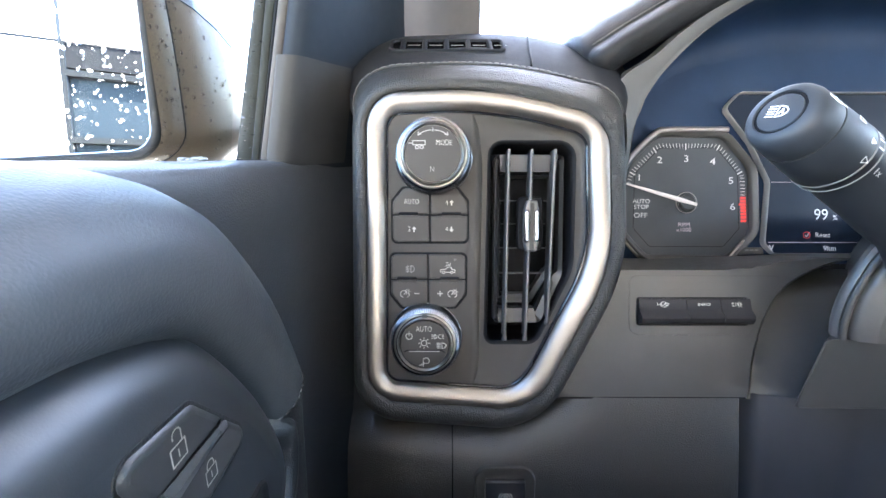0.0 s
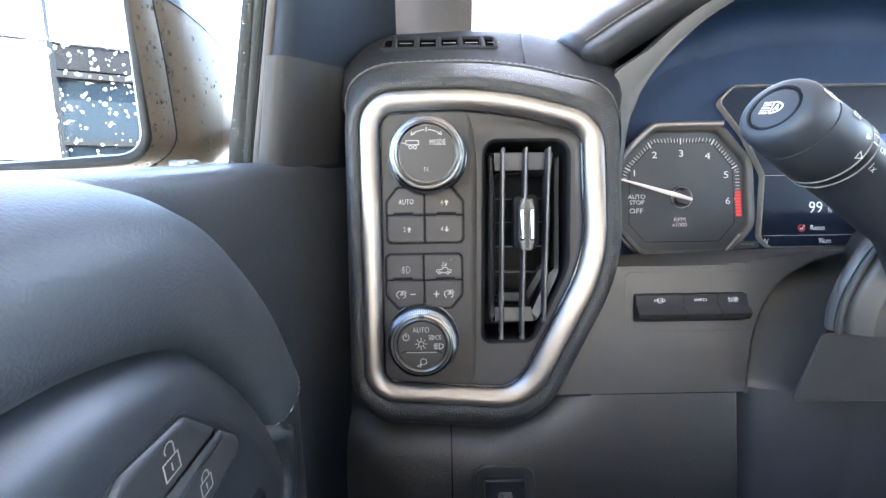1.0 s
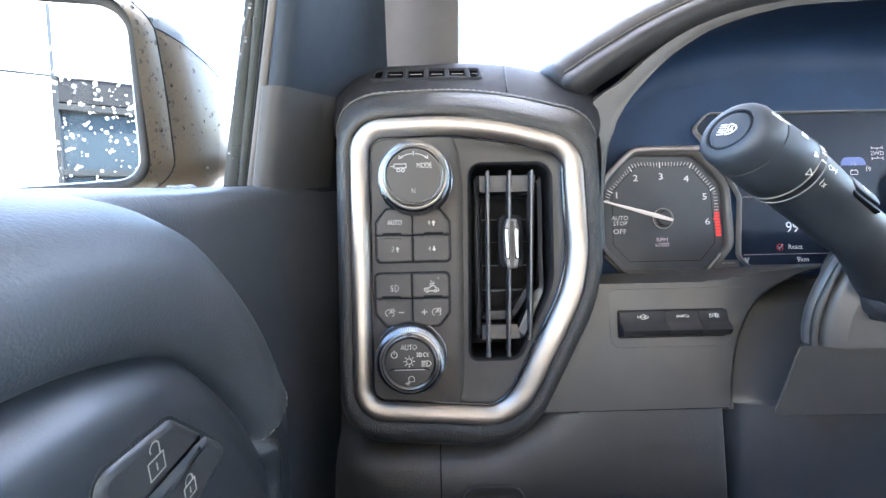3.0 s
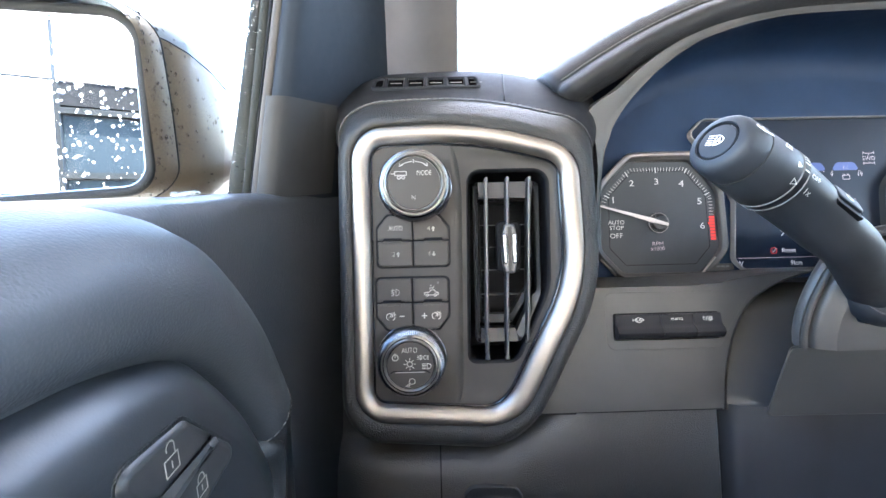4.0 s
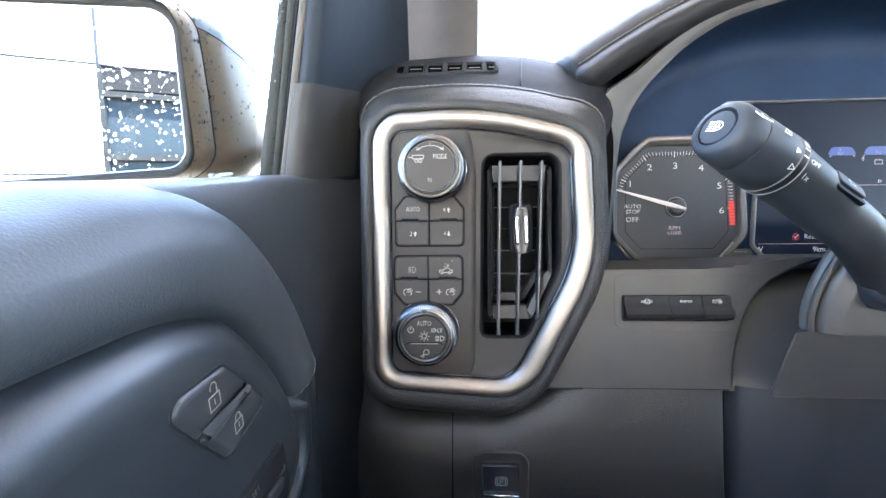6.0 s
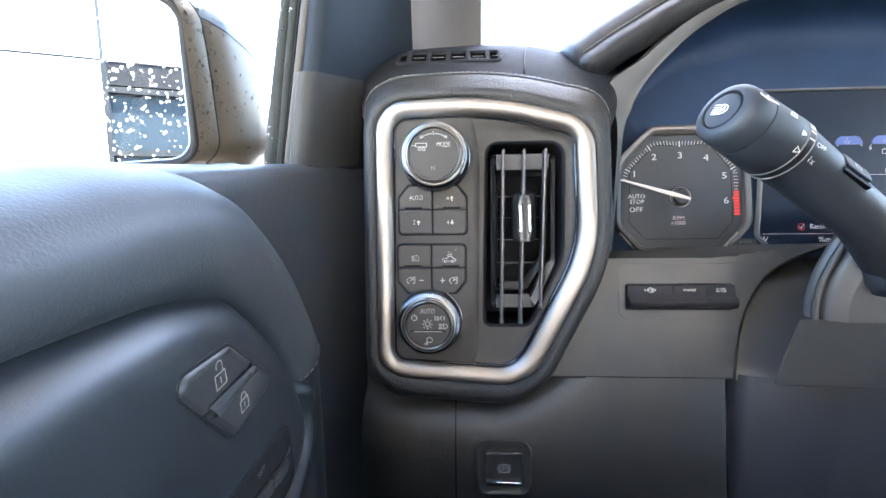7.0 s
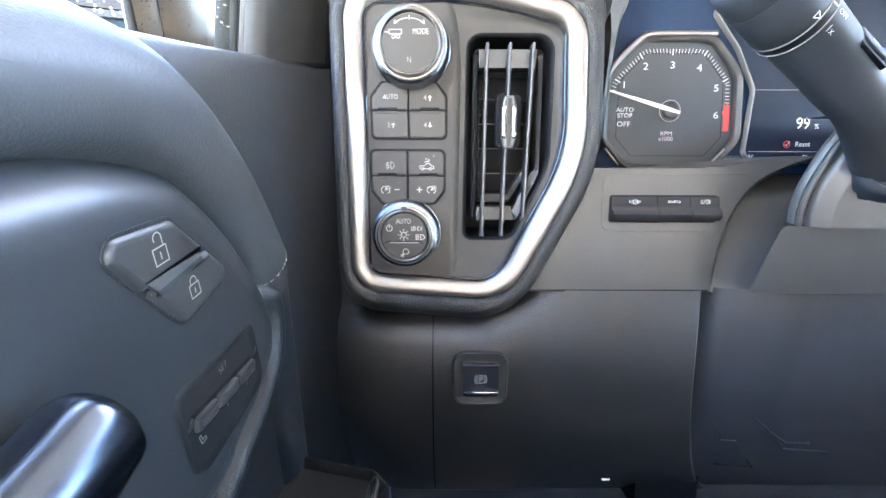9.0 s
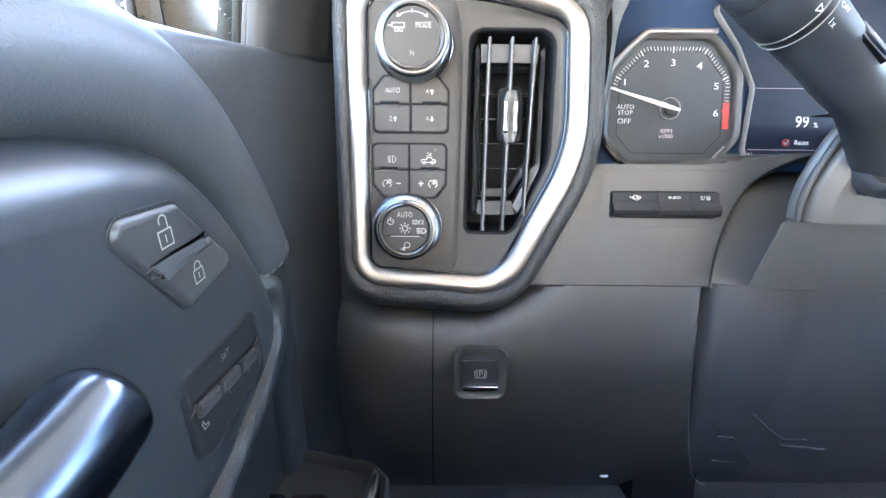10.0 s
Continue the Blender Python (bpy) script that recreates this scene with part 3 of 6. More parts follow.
def vane(u0, v0, u1, v1):
    bm = bmesh.new()
    rings = []
    for k in range(2):
        u, v = (u0, v0) if k == 0 else (u1, v1)
        rings.append([Vector((u + a, v, h)) * MM for a, h in ((-0.6, -13), (-0.7, -5), (-0.6, -2.6), (0.6, -2.6), (0.7, -5), (0.6, -13))])
    loft(bm, rings, True, (True, True))
    ob = part("vane", bm, SOFT, vent)
    bm = bmesh.new()
    tube(bm, [Vector((u0, v0, -2.0)) * MM, Vector((u1, v1, -2.0)) * MM], 0.00105, 12)
    part("vane_rod", bm, ROD, ob, "rounded grey vane edge")
    bm = bmesh.new()
    tube(bm, [Vector((u1, v1 - 2.4, -3.6)) * MM, Vector((u1, v1 + 0.6, -3.6)) * MM], 0.0017, 10, 1.0, (0, 1, 0.2))
    part("pivot", bm, ROD, ob, "short grey pivot pin")


for a in ((42.6, 51, 41.2, -71), (57.2, 51, 54.8, -71), (72.0, 51, 69.2, -60)):
    vane(*a)
for v in (36.0, 19.5, 3.4, -13.3, -30.8):
    bm = bmesh.new()
    box(bm, 39, 74, v - 0.22, v + 0.22, -26, -18, MM)
    part("cross_blade", bm, ROD, vent, smooth=False)
for v in range(10):
    bm = bmesh.new()
    box(bm, 38.5, 40.3, 26 - 8.5 * v, 26.7 - 8.5 * v, -22, -18, MM)
    part("link", bm, SOFT, vent, smooth=False)
# stepped frames behind the vanes, broad at their feet
for corners, side, foot, head, h in (([(34.5, 49, 3), (80, 49, 4), (80.5, -30, 14), (66, -63, 5), (34.5, -63, 3)], 2.6, 7.0, 8.5, -9.0), ([(38, 37, 3), (75, 37, 3), (75, -28, 12), (61, -51, 3), (38, -51, 3)], 1.4, 4.6, 0.5, -17.0)):
    bm = bmesh.new()
    band = lambda q, side=side, foot=foot, head=head: -(side + foot * max(0.0, -q.y) + head * max(0.0, q.y))
    sweep(bm, densify(rounded(corners, 5), 4), [(0, h - 9), (0, h - 0.5), (-0.5, h), (band, h - 2.0), (lambda q, band=band: band(q) - 0.4, h - 9)])
    part("inner_frame", bm, SOFT, vent, "dark grey inner frame", angle=40)
# slider on the middle vane
bm = bmesh.new()
plate(bm, rounded([(49.2, 21.5, 4), (66, 21.5, 4), (66, -14, 4), (49.2, -14, 4)], 5), -11, -4.5, 1.4)
tab = part("slider", bm, DEEP, vent, "chrome faced airflow slider")
bm = bmesh.new()
plate(bm, rounded([(54.2, 18.8, 1.2), (60.6, 18.8, 1.2), (62.3, 12, 2), (62.3, -7.4, 2), (60.6, -14.2, 1.2), (54.2, -14.2, 1.2), (52.5, -7.4, 2), (52.5, 12, 2)], 5), -5, 0.6, 1.2)
part("slider_frame", bm, ROD, tab, "grey slider frame")
for x0, x1 in ((52.6, 55.8), (59.0, 62.2)):
    bm = bmesh.new()
    plate(bm, rounded([(x0, 12.6, 1.4), (x1, 12.6, 1.4), (x1, -8.0, 1.4), (x0, -8.0, 1.4)], 5), 0, 1.9, 1.3)
    part("slider_cap", bm, DARKCHROME, tab, "bright chrome grip")
bm = bmesh.new()
plate(bm, rounded([(56.1, 17.2, 0.6), (58.7, 17.2, 0.6), (58.7, -12.8, 0.6), (56.1, -12.8, 0.6)], 3), 0, 1.0, 0.3)
part("slider_insert", bm, FACE, tab, "matt grey slider insert")


def knob(name, u, v, r, label, flare=0.0):
    e = new(name)
    e.parent = panel
    e.matrix_local = Matrix.Translation(Vector((u, v, 0)) * MM)
    tagged(e, label)
    bm = bmesh.new()
    f = flare
    lathe(bm, [(r + 2.6 + f, 0), (r + 2.6 + f, 1.0), (r + 2.0 + f, 1.4), (r + 1.7 + f, 1.8, 1), (r + 0.7 + f, 12.0, 1), (r - 0.1 + f * 0.5, 13.5), (r - 0.9, 13.8)], 576, (96, 0.65))
    part("knurled_ring", bm, DARKCHROME, e, "dark chrome knurled grip", angle=50)
    bm = bmesh.new()
    lathe(bm, [(r - 0.2, 13.4), (r + 0.2, 13.9), (r + 0.0, 14.6), (r - 0.5, 15.0), (r - 1.2, 15.0), (r - 1.5, 14.5), (r - 1.7, 14.4), (r - 1.9, 15.0), (r - 2.2, 16.0), (r - 2.7, 16.3), (r - 3.4, 15.6), (r - 3.7, 14.4)], 96)
    part("chrome_ring", bm, RINGM, e, "polished chrome ring", angle=40)
    bm = bmesh.new()
    lathe(bm, [(r - 1.1, 14.7), (r - 1.2, 15.04), (r - 1.75, 15.04), (r - 1.8, 14.7)], 96)
    if flare > 1.5:
        part("ring_groove", bm, DEEP, e, "thin dark groove in the ring")
    bm = bmesh.new()
    lathe(bm, [(r - 3.9, 13.8), (r - 4.0, 15.0), (r - 4.4, 15.4), (r * 0.4, 15.7), (0.001, 15.75)], 72)
    cap = part("cap", bm, BUTTON, e, "satin black cap")
    return e, cap


mode, mode_cap = knob("mode_knob", -5.5, 45.6, 20.7, "black rotary drive mode knob with chrome ring", 1.2)
lettering("marking", "MODE", 3.3, (6.6, 6.2, 15.75), PRINT, mode_cap, wide=0.72)
lettering("marking", "N", 3.2, (-0.4, -9.4, 15.75), FAINT, mode_cap, wide=0.8)
icon("marking", [arc(0, -1.5, 15.2, 58, 86, 8), arc(0, -1.5, 15.2, 94, 122, 8), [(8.6, 12.6), (8.9, 10.6), (6.9, 11.4)], [(-8.6, 12.6), (-8.9, 10.6), (-6.9, 11.4)], [(0, 12.8), (0, 15)]], 0.5, (0, 0), FAINT, mode_cap, h=15.7)
icon("marking", [[(-14.5, 6), (-12, 6), (-12, 7.4), (-4.6, 7.4), (-4.6, 5), (-12, 5), (-12, 6.4)], arc(-9.4, 3.6, 1.0, 0, 360, 10), arc(-6.7, 3.6, 1.0, 0, 360, 10)], 0.55, (0, 0), FAINT, mode_cap, h=15.7)

lamp, lamp_cap = knob("headlight_knob", -10.5, -70.4, 19.0, "black rotary headlight knob with chrome ring", 1.9)
lettering("marking", "AUTO", 3.4, (-0.4, 9.6, 15.7), PRINT, lamp_cap, wide=0.74)
icon("marking", [arc(-9.6, 5.2, 1.9, 115, 425, 14), [(-9.6, 5.4), (-9.6, 8)]], 0.42, (0, 0), PRINT, lamp_cap, h=15.65)
icon("marking", [arc(-0.4, 0.9, 1.7, 0, 360, 14)] + [[(-0.4 + 2.5 * math.cos(a), 0.9 + 2.5 * math.sin(a)), (-0.4 + 3.6 * math.cos(a), 0.9 + 3.6 * math.sin(a))] for a in (k * math.pi / 4 for k in range(8))], 0.42, (0, 0), PRINT, lamp_cap, h=15.65)
icon("marking", [arc(6.2, 5, 1.3, -90, 90, 8) + [(6.2, 3.7)], arc(9.8, 5, 1.3, 90, 270, 8) + [(9.8, 3.7)]] + [[(4.4, 5 + d), (5.4, 5 + d * 0.7)] for d in (-1.2, 0, 1.2)] + [[(10.6, 5 + d * 0.7), (11.6, 5 + d)] for d in (-1.2, 0, 1.2)], 0.4, (0, 0), PRINT, lamp_cap, h=15.65)
icon("marking", [[(10.6, -2.2), (10.6, 1.0)] + arc(10.6, -0.6, 2.6, 90, -90, 10, 1.7)] + [[(7.4, -0.6 + d), (9.6, -0.6 + d)] for d in (-1.5, -0.5, 0.5, 1.5)], 0.45, (0, 0), PRINT, lamp_cap, h=15.65)
icon("marking", [arc(0.9, -10.2, 1.9, -60, 240, 12) + [(1.8, -11.8)]] + [[(-0.6, -11.4 - 0.5 * k), (-3.2 + 1.1 * k, -13.2 - 0.4 * k)] for k in range(3)], 0.4, (0, 0), PRINT, lamp_cap, h=15.65)
icon("divider", [[(-12.6, -4.6), (-11, -3.6), (10.4, -3.6), (12.2, -4.8)]], 0.7, (0, 0), DEEP, lamp_cap, h=15.75)
# Pale stroke paints the glint on the divider's lower lip.
icon("divider", [[(-9.4, -4.2), (9.0, -4.2)]], 0.7, (0, 0), FAINT, lamp_cap, h=15.75)
bm = bmesh.new()
box(bm, -1.6, 1.6, 17.0, 19.0, 16.1, 16.8, MM)
part("pointer", bm, SOFT, lamp, smooth=False)


def chamfered(x0, x1, y0, y1, cut, r, soft=-1, big=3.0):
    """A box outline with cut corners; cuts run top left, top right, bottom right, bottom left."""
    c = []
    for k, (x, y, sx, sy) in enumerate(((x0, y1, 1, -1), (x1, y1, -1, -1), (x1, y0, -1, 1), (x0, y0, 1, 1))):
        d = cut[k]
        if d:
            pair = [(x, y + sy * d, big), (x + sx * d * 0.8, y, big)]
            c += pair if k in (0, 2) else pair[::-1]
        else:
            c.append((x, y, big if k == soft else r))
    return rounded(c, 5)


def switch_group(u0, u1, um, v0, v1, vm):
    """A dark well with four keys in it."""
    bm = bmesh.new()
    plate(bm, chamfered(u0 - 1.4, u1 + 1.4, v0 - 1.4, v1 + 1.4, (9, 9, 0, 0) if v1 > 0 else (0, 0, 9, 9), 4), 0, 0.62, 0.1)
    part("switch_well", bm, DEEP, panel)
    keys = []
    for a, b, c, d, cs in ((u0, um - 0.55, vm + 0.55, v1, 3), (um + 0.55, u1, vm + 0.55, v1, 2), (u0, um - 0.55, v0, vm - 0.55, 0), (um + 0.55, u1, v0, vm - 0.55, 1)):
        cut = [0, 0, 0, 0]
        big = cs > 1 and v1 > 0 or cs < 2 and v1 < 0
        cut[3 - cs] = 8.6 if big else 0
        bm = bmesh.new()
        o = densify(chamfered(a, b, c, d, cut, 0.7, 3 - cs, 2.4 if big else 3.4), 3)
        plate(bm, o, 0.4, 1.7, 0.6)
        key = part("switch_key", bm, BUTTON, panel, "flat black push switch")
        bm = bmesh.new()
        mid = (a + b) / 2
        y = c + 0.5 if c > vm else d - 0.5
        x = mid - 2.5 if cs in (3, 0) else mid + 0.5
        q = rounded([(x - 5.5, y - 0.9, 0.5), (x + 7.5, y - 0.9, 0.5), (x + 7, y + 0.9, 0.5), (x - 5, y + 0.9, 0.5)], 2)
        plate(bm, q, 1.0, 2.0, 0.3)
        part("finger_ridge", bm, DEEP if c > vm else BUTTON, key)
        keys.append((key, (a + b) / 2, (c + d) / 2))
    return keys


UP = [[(-0.22, -1.6), (-0.22, 0.4)], [(0.22, -1.6), (0.22, 0.4)], [(-1.05, 0.25), (0, 1.4), (1.05, 0.25), (-1.05, 0.25)], [(-0.4, 0.55), (0.4, 0.55)]]
DOWN = [[(x, -y) for x, y in l] for l in UP]
keys = switch_group(-31.3, 16.0, -7.8, -7.8, 26.0, 9.2)
k, u, v = keys[0]
lettering("marking", "AUTO", 3.2, (u + 0.5, 17.6, 1.72), PRINT, k, wide=0.76)
k, u, v = keys[1]
lettering("marking", "4", 3.2, (u - 1.4, 17.0, 1.72), PRINT, k, wide=0.9)
icon("marking", UP, 0.45, (u + 1.6, 17.0), PRINT, k, h=1.72)
k, u, v = keys[2]
lettering("marking", "2", 3.2, (u - 1.0, 0.2, 1.72), PRINT, k, wide=0.9)
icon("marking", UP, 0.45, (u + 2.0, 0.2), PRINT, k, h=1.72)
k, u, v = keys[3]
lettering("marking", "4", 3.2, (u - 1.4, 0.2, 1.72), PRINT, k, wide=0.9)
icon("marking", DOWN, 0.45, (u + 1.6, 0.2), PRINT, k, h=1.72)
keys = switch_group(-32.6, 15.0, -9.0, -50, -16.0, -32.2)
k, u, v = keys[0]
icon("marking", [[(0.6, -2.6), (0.6, 2.6)] + arc(0.6, 0, 2.6, 90, -90, 10)] + [[(-3.2, d), (-0.6, d + 0.5)] for d in (-2, -0.3, 1.4)] + [[(-1.9, -2.8), (-1.4, -1), (-2.3, 0.6), (-1.8, 2.6)]], 0.42, (u + 0.6, -25.3), FAINT, k, 0.85, h=1.72)
k, u, v = keys[1]
icon("marking", [[(-5.6, -2), (-5.6, 0.2), (-1.6, 0.4), (-0.2, 2.2), (2.6, 2.2), (3.4, 0.4), (5.8, 0), (5.8, -2), (4.2, -2)], arc(-3.4, -2.1, 1.0, 0, 360, 10), arc(3.2, -2.1, 1.0, 0, 360, 10), [(-2.4, -2), (2.2, -2)], arc(1.2, 4.6, 1.0, 200, 420, 8), [(-0.5, 4), (-1.6, 3)], [(0.2, 5.6), (-0.8, 6)]], 0.42, (u + 0.4, -25.8), PRINT, k, 0.80, h=1.72)
icon("marking", [arc(8.3, -19.2, 0.6, 0, 360, 8)], 0.3, (0, 0), DIM, k, h=1.72)
DIMMER = [arc(-1.2, 0, 2.9, 60, 250, 10), [(-1.2, -0.4), (0.4, 1.2)], arc(1.8, 1.7, 1.1, 0, 360, 10)] + [[(1.8 + 1.7 * math.cos(a), 1.7 + 1.7 * math.sin(a)), (1.8 + 2.4 * math.cos(a), 1.7 + 2.4 * math.sin(a))] for a in (q * math.pi / 3 for q in range(6))] + [arc(1.0, -0.6, 2.2, -80, 10, 5)]
k, u, v = keys[2]
icon("marking", DIMMER, 0.4, (u - 2.4, -41.4), PRINT, k, 0.78, h=1.72)
icon("marking", [[(3.4, 0), (6.4, 0)]], 0.6, (u, -41.2), PRINT, k, h=1.72)
k, u, v = keys[3]
icon("marking", DIMMER, 0.4, (u + 3.8, -41.4), PRINT, k, 0.78, h=1.72)
icon("marking", [[(-6.2, 0), (-2.8, 0)], [(-4.5, -1.7), (-4.5, 1.7)]], 0.6, (u, -41.2), PRINT, k, h=1.72)


# ---- head-up display switches and parking brake ----
bar = thing("display_switch_bar", KNEEP @ pose(84 * MM, 57.5 * MM, 0.001), "row of three black dashboard switches", "switch")
bm = bmesh.new()
plate(bm, rounded([(-38, 9.6, 2), (37, 9.6, 2), (37, -9.6, 2), (-38, -9.6, 2)], 4), -1, 0.4, 0.3)
part("bar_well", bm, DEEP, bar)
bm = bmesh.new()
plate(bm, densify(rounded([(-43, 24, 5), (62, 24, 3), (43, -4, 10), (37, -16, 6), (-43, -16, 7)], 5), 3), -1, 0.22, 0.35)
part("surround", bm, SHELFM, bar)
for (a, b), word in zip(((-36.8, -5.4), (-5.0, 17.4), (17.8, 37.5)), ("HUD", "INFO", "")):
    bm = bmesh.new()
    prof = [(8.6, 0), (8.6, 1.0), (8.0, 1.6), (2.2, 2.6), (1.0, 3.2), (-0.2, 4.6), (-1.8, 6.0), (-3.6, 6.7), (-5.4, 6.2), (-6.9, 4.9), (-8.0, 2.8), (-8.5, 0)]
    loft(bm, [[Vector((u + (e if k else -e) * 0, y, h)) * MM for y, h in prof] for k, (u, e) in enumerate(((a, 0), (b, 0)))], True, (True, True))
    bmesh.ops.bevel(bm, geom=[e for e in bm.edges if e.calc_face_angle(0) > 1.2], offset=0.0006, segments=2, affect="EDGES")
    key = part("switch_key", bm, GLOSS2, bar, "rounded black push switch")
    tilt = Matrix.Translation(Vector(((a + b) / 2, 4.9, 2.4)) * MM) @ Matrix.Rotation(radians(-9), 4, "X")
    if word:
        lettering("marking", word, 1.8, (0, 0), WHITE, key, m=tilt @ Matrix.Diagonal((1.45, 1, 1, 1)))
    else:
        bm = bmesh.new()
        strokes(bm, [[(-3.4, 0.7), (-1.8, 0.7)], [(-2.6, -0.1), (-2.6, 1.5)], [(-3.4, -0.9), (-1.8, -0.9)], [(-1.3, -1.2), (-0.3, 1.4)], arc(1.8, 0, 0.8, 0, 360, 10)] + [[(1.8 + 1.2 * math.cos(q), 1.2 * math.sin(q)), (1.8 + 1.8 * math.cos(q), 1.8 * math.sin(q))] for q in (z * math.pi / 4 for z in range(8))], 0.3)
        bm.transform(tilt)
        part("marking", bm, WHITE, key, smooth=False)
    if word == "HUD":
        bm = bmesh.new()
        strokes(bm, [arc(0.4, 0, 2.0, 200, 340, 8, 1.7), arc(0.4, 0, 2.0, 20, 160, 8, 1.7)], 0.28)
        bm.transform(tilt)
        part("marking", bm, WHITE, key, smooth=False)

brake = thing("parking_brake_switch", KNEEP @ pose(-41.8 * MM, -67.0 * MM, 0.0032), "black parking brake switch with chrome edge", "switch")
bm = bmesh.new()
o = densify(rounded([(-20, 20, 9), (20, 20, 9), (18, -19, 7), (-18, -19, 7)], 6), 4)
sweep(bm, o, [(1.6, -3), (0.9, -0.7), (0.3, 0.2), (-0.3, 0.35), (-1.0, 0.1), (-1.8, -0.3), (-5.6, -0.7), (-6.2, -3.5)], (False, True))
part("surround", bm, KNEE, brake)
bm = bmesh.new()
prof = [(12.4, -2), (12.2, 1.2), (11.2, 2.0), (-5.2, 2.0), (-6.4, 2.3), (-8.6, 3.4), (-9.6, 3.4), (-10.4, 2.6), (-11.4, -2)]
loft(bm, [[Vector((u, y, h)) * MM for y, h in prof] for u in (-13, 13)], True, (True, True))
bmesh.ops.bevel(bm, geom=[e for e in bm.edges if e.calc_face_angle(0) > 0.9], offset=0.0008, segments=2, affect="EDGES")
key = part("switch_key", bm, GLOSS2, brake, "black lift switch")
bm = bmesh.new()
tube(bm, [Vector((-12.4, -8.4, 3.35)) * MM, Vector((12.4, -8.4, 3.35)) * MM], 0.0007, 8)
part("chrome_strip", bm, CHROME, brake, "thin chrome strip")
icon("marking", [arc(0, 0, 3.1, 0, 360, 16), arc(0, 0, 4.4, 130, 230, 8), arc(0, 0, 4.4, -50, 50, 8), [(-0.8, -1.8), (-0.8, 1.8), (0.6, 1.8), (1.3, 1.2), (1.3, 0.4), (0.6, -0.1), (-0.8, -0.1)]], 0.42, (0, 1.2), PRINT, key, h=2.1)


# ---- instrument cluster ----
cluster = thing("instrument_cluster", CLUSTER, "dark instrument cluster with tachometer and display", "instrument cluster")
bm = bmesh.new()
plate(bm, rounded([(-75, 120, 60), (-20, 186, 40), (420, 186, 20), (420, -48, 5), (-75, -48, 5)], 4), -8, -4, 0.5)
part("backing", bm, LINING, cluster, "matt dark cluster backing tinted blue for glare haze")
DIAL_O = densify(rounded([(-25, 60, 14), (31, 60, 14), (54, 32, 20), (55.5, -20, 14), (37, -41, 12), (-34, -41, 12), (-53, -20, 14), (-52, 32, 20)], 6), 2)
bm = bmesh.new()
plate(bm, DIAL_O, -3, 0, 0.4)
dial = part("dial", bm, DIAL, cluster, "dark grey tachometer face")
bm = bmesh.new()
sweep(bm, DIAL_O, [(-0.4, -1), (-0.4, 3), (0.6, 4.5), (3.4, 6.0), (4.4, 5.4), (5.0, -4)])
part("dial_rim", bm, PLASTIC, cluster, "black octagonal rim")
# bright cap on the upper left of the rim and corner ticks
bm = bmesh.new()
capline = smooth_path([(-56, 26, 6), (-53, 36, 6), (-40, 51, 6), (-27, 62.5, 6), (-20, 64.5, 6), (0, 65, 6), (33, 65, 6)], 5)
tube(bm, [p * MM for p in capline], 0.0023, 10, 0.6)
part("rim_cap", bm, RIMM, cluster, "satin silver rim edge")
for line in ([(-54, -28, 5), (-42, -42, 5)], [(33, -44, 5), (47, -28, 5)]):
    bm = bmesh.new()
    tube(bm, [Vector(p) * MM for p in line], 0.0010, 6)
    part("rim_tick", bm, SATIN, cluster)


bm = bmesh.new()
sweep(bm, DIAL_O, [(lambda q: -(8.9 - 1.6 * max(0.0, -q.y)), 0.1), (lambda q: -(9.4 - 1.6 * max(0.0, -q.y)), 0.1)])
part("face_line", bm, DEEP, dial, "thin dark line round the dial face")
C0 = Vector((1.0, 4.0)) * MM
TICK_O = [p - q * (3.4 + 2.4 * max(0.0, q.y)) * MM for p, q in zip(DIAL_O, normals(DIAL_O))]
for name, mat, cond in (("tick_scale", LIT, lambda k: k <= 57), ("red_zone", RED, lambda k: k > 57)):
    bm = bmesh.new()
    for k in range(7, 66):
        if not cond(k):
            continue
        a = radians(151.5 - 3.06 * (k - 10))
        p = on_outline(TICK_O, C0, a)
        d = (p - C0).normalized()
        if p.x > 0.0505:
            d = Vector((1, 0))
        major = k % 10 == 0
        w = (0.9 if major else 0.42) if name == "tick_scale" else 2.2
        L = (4.6 if major else 3.4)
        q = p - d * L * MM
        strokes(bm, [[tuple(q / MM), tuple(p / MM)]], w, 0.0, 0.15)
    part(name, bm, mat, dial, smooth=False)
for ch, at in (("1", (-38.8, 25.2)), ("2", (-21.4, 40.2)), ("3", (1.3, 41.3)), ("4", (23.9, 38.9)), ("5", (39.5, 22.6)), ("6", (40.9, 0.4))):
    lettering("numeral", ch, 5.6, (*at, 0.0), LIT, dial, wide=1.25)
lettering("marking", "AUTO", 3.6, (-36.9, 5.0, 0), LIT, dial, wide=1.05)
lettering("marking", "STOP", 3.6, (-36.9, 0.2, 0), LIT, dial, wide=1.05)
lettering("marking", "OFF", 4.2, (-37.5, -7.0, 0), LIT, dial, wide=1.15)
lettering("marking", "RPM", 3.4, (-0.4, -14.8, 0), LITDIM, dial, wide=1.15)
lettering("marking", "x1000", 3.4, (-0.6, -19.2, 0), LITDIM, dial, wide=1.05)
bm = bmesh.new()
lathe(bm, [(9, 0), (9, 0.8), (7.6, 1.6), (6.6, 1.0), (6.6, 3.5), (5.6, 4.2), (0.001, 4.2)], 40)
bm.transform(Matrix.Translation((C0.x, C0.y, 0)))
hub = part("hub", bm, SOFT, dial, "black needle hub")
bm = bmesh.new()
tube(bm, [Vector((C0.x + 0.0088 * math.cos(k * math.pi / 20), C0.y + 0.0088 * math.sin(k * math.pi / 20), 0.0011)) for k in range(41)], 0.0004, 6)
part("hub_ring", bm, PILLAR, dial, "thin grey hub ring")
bm = bmesh.new()
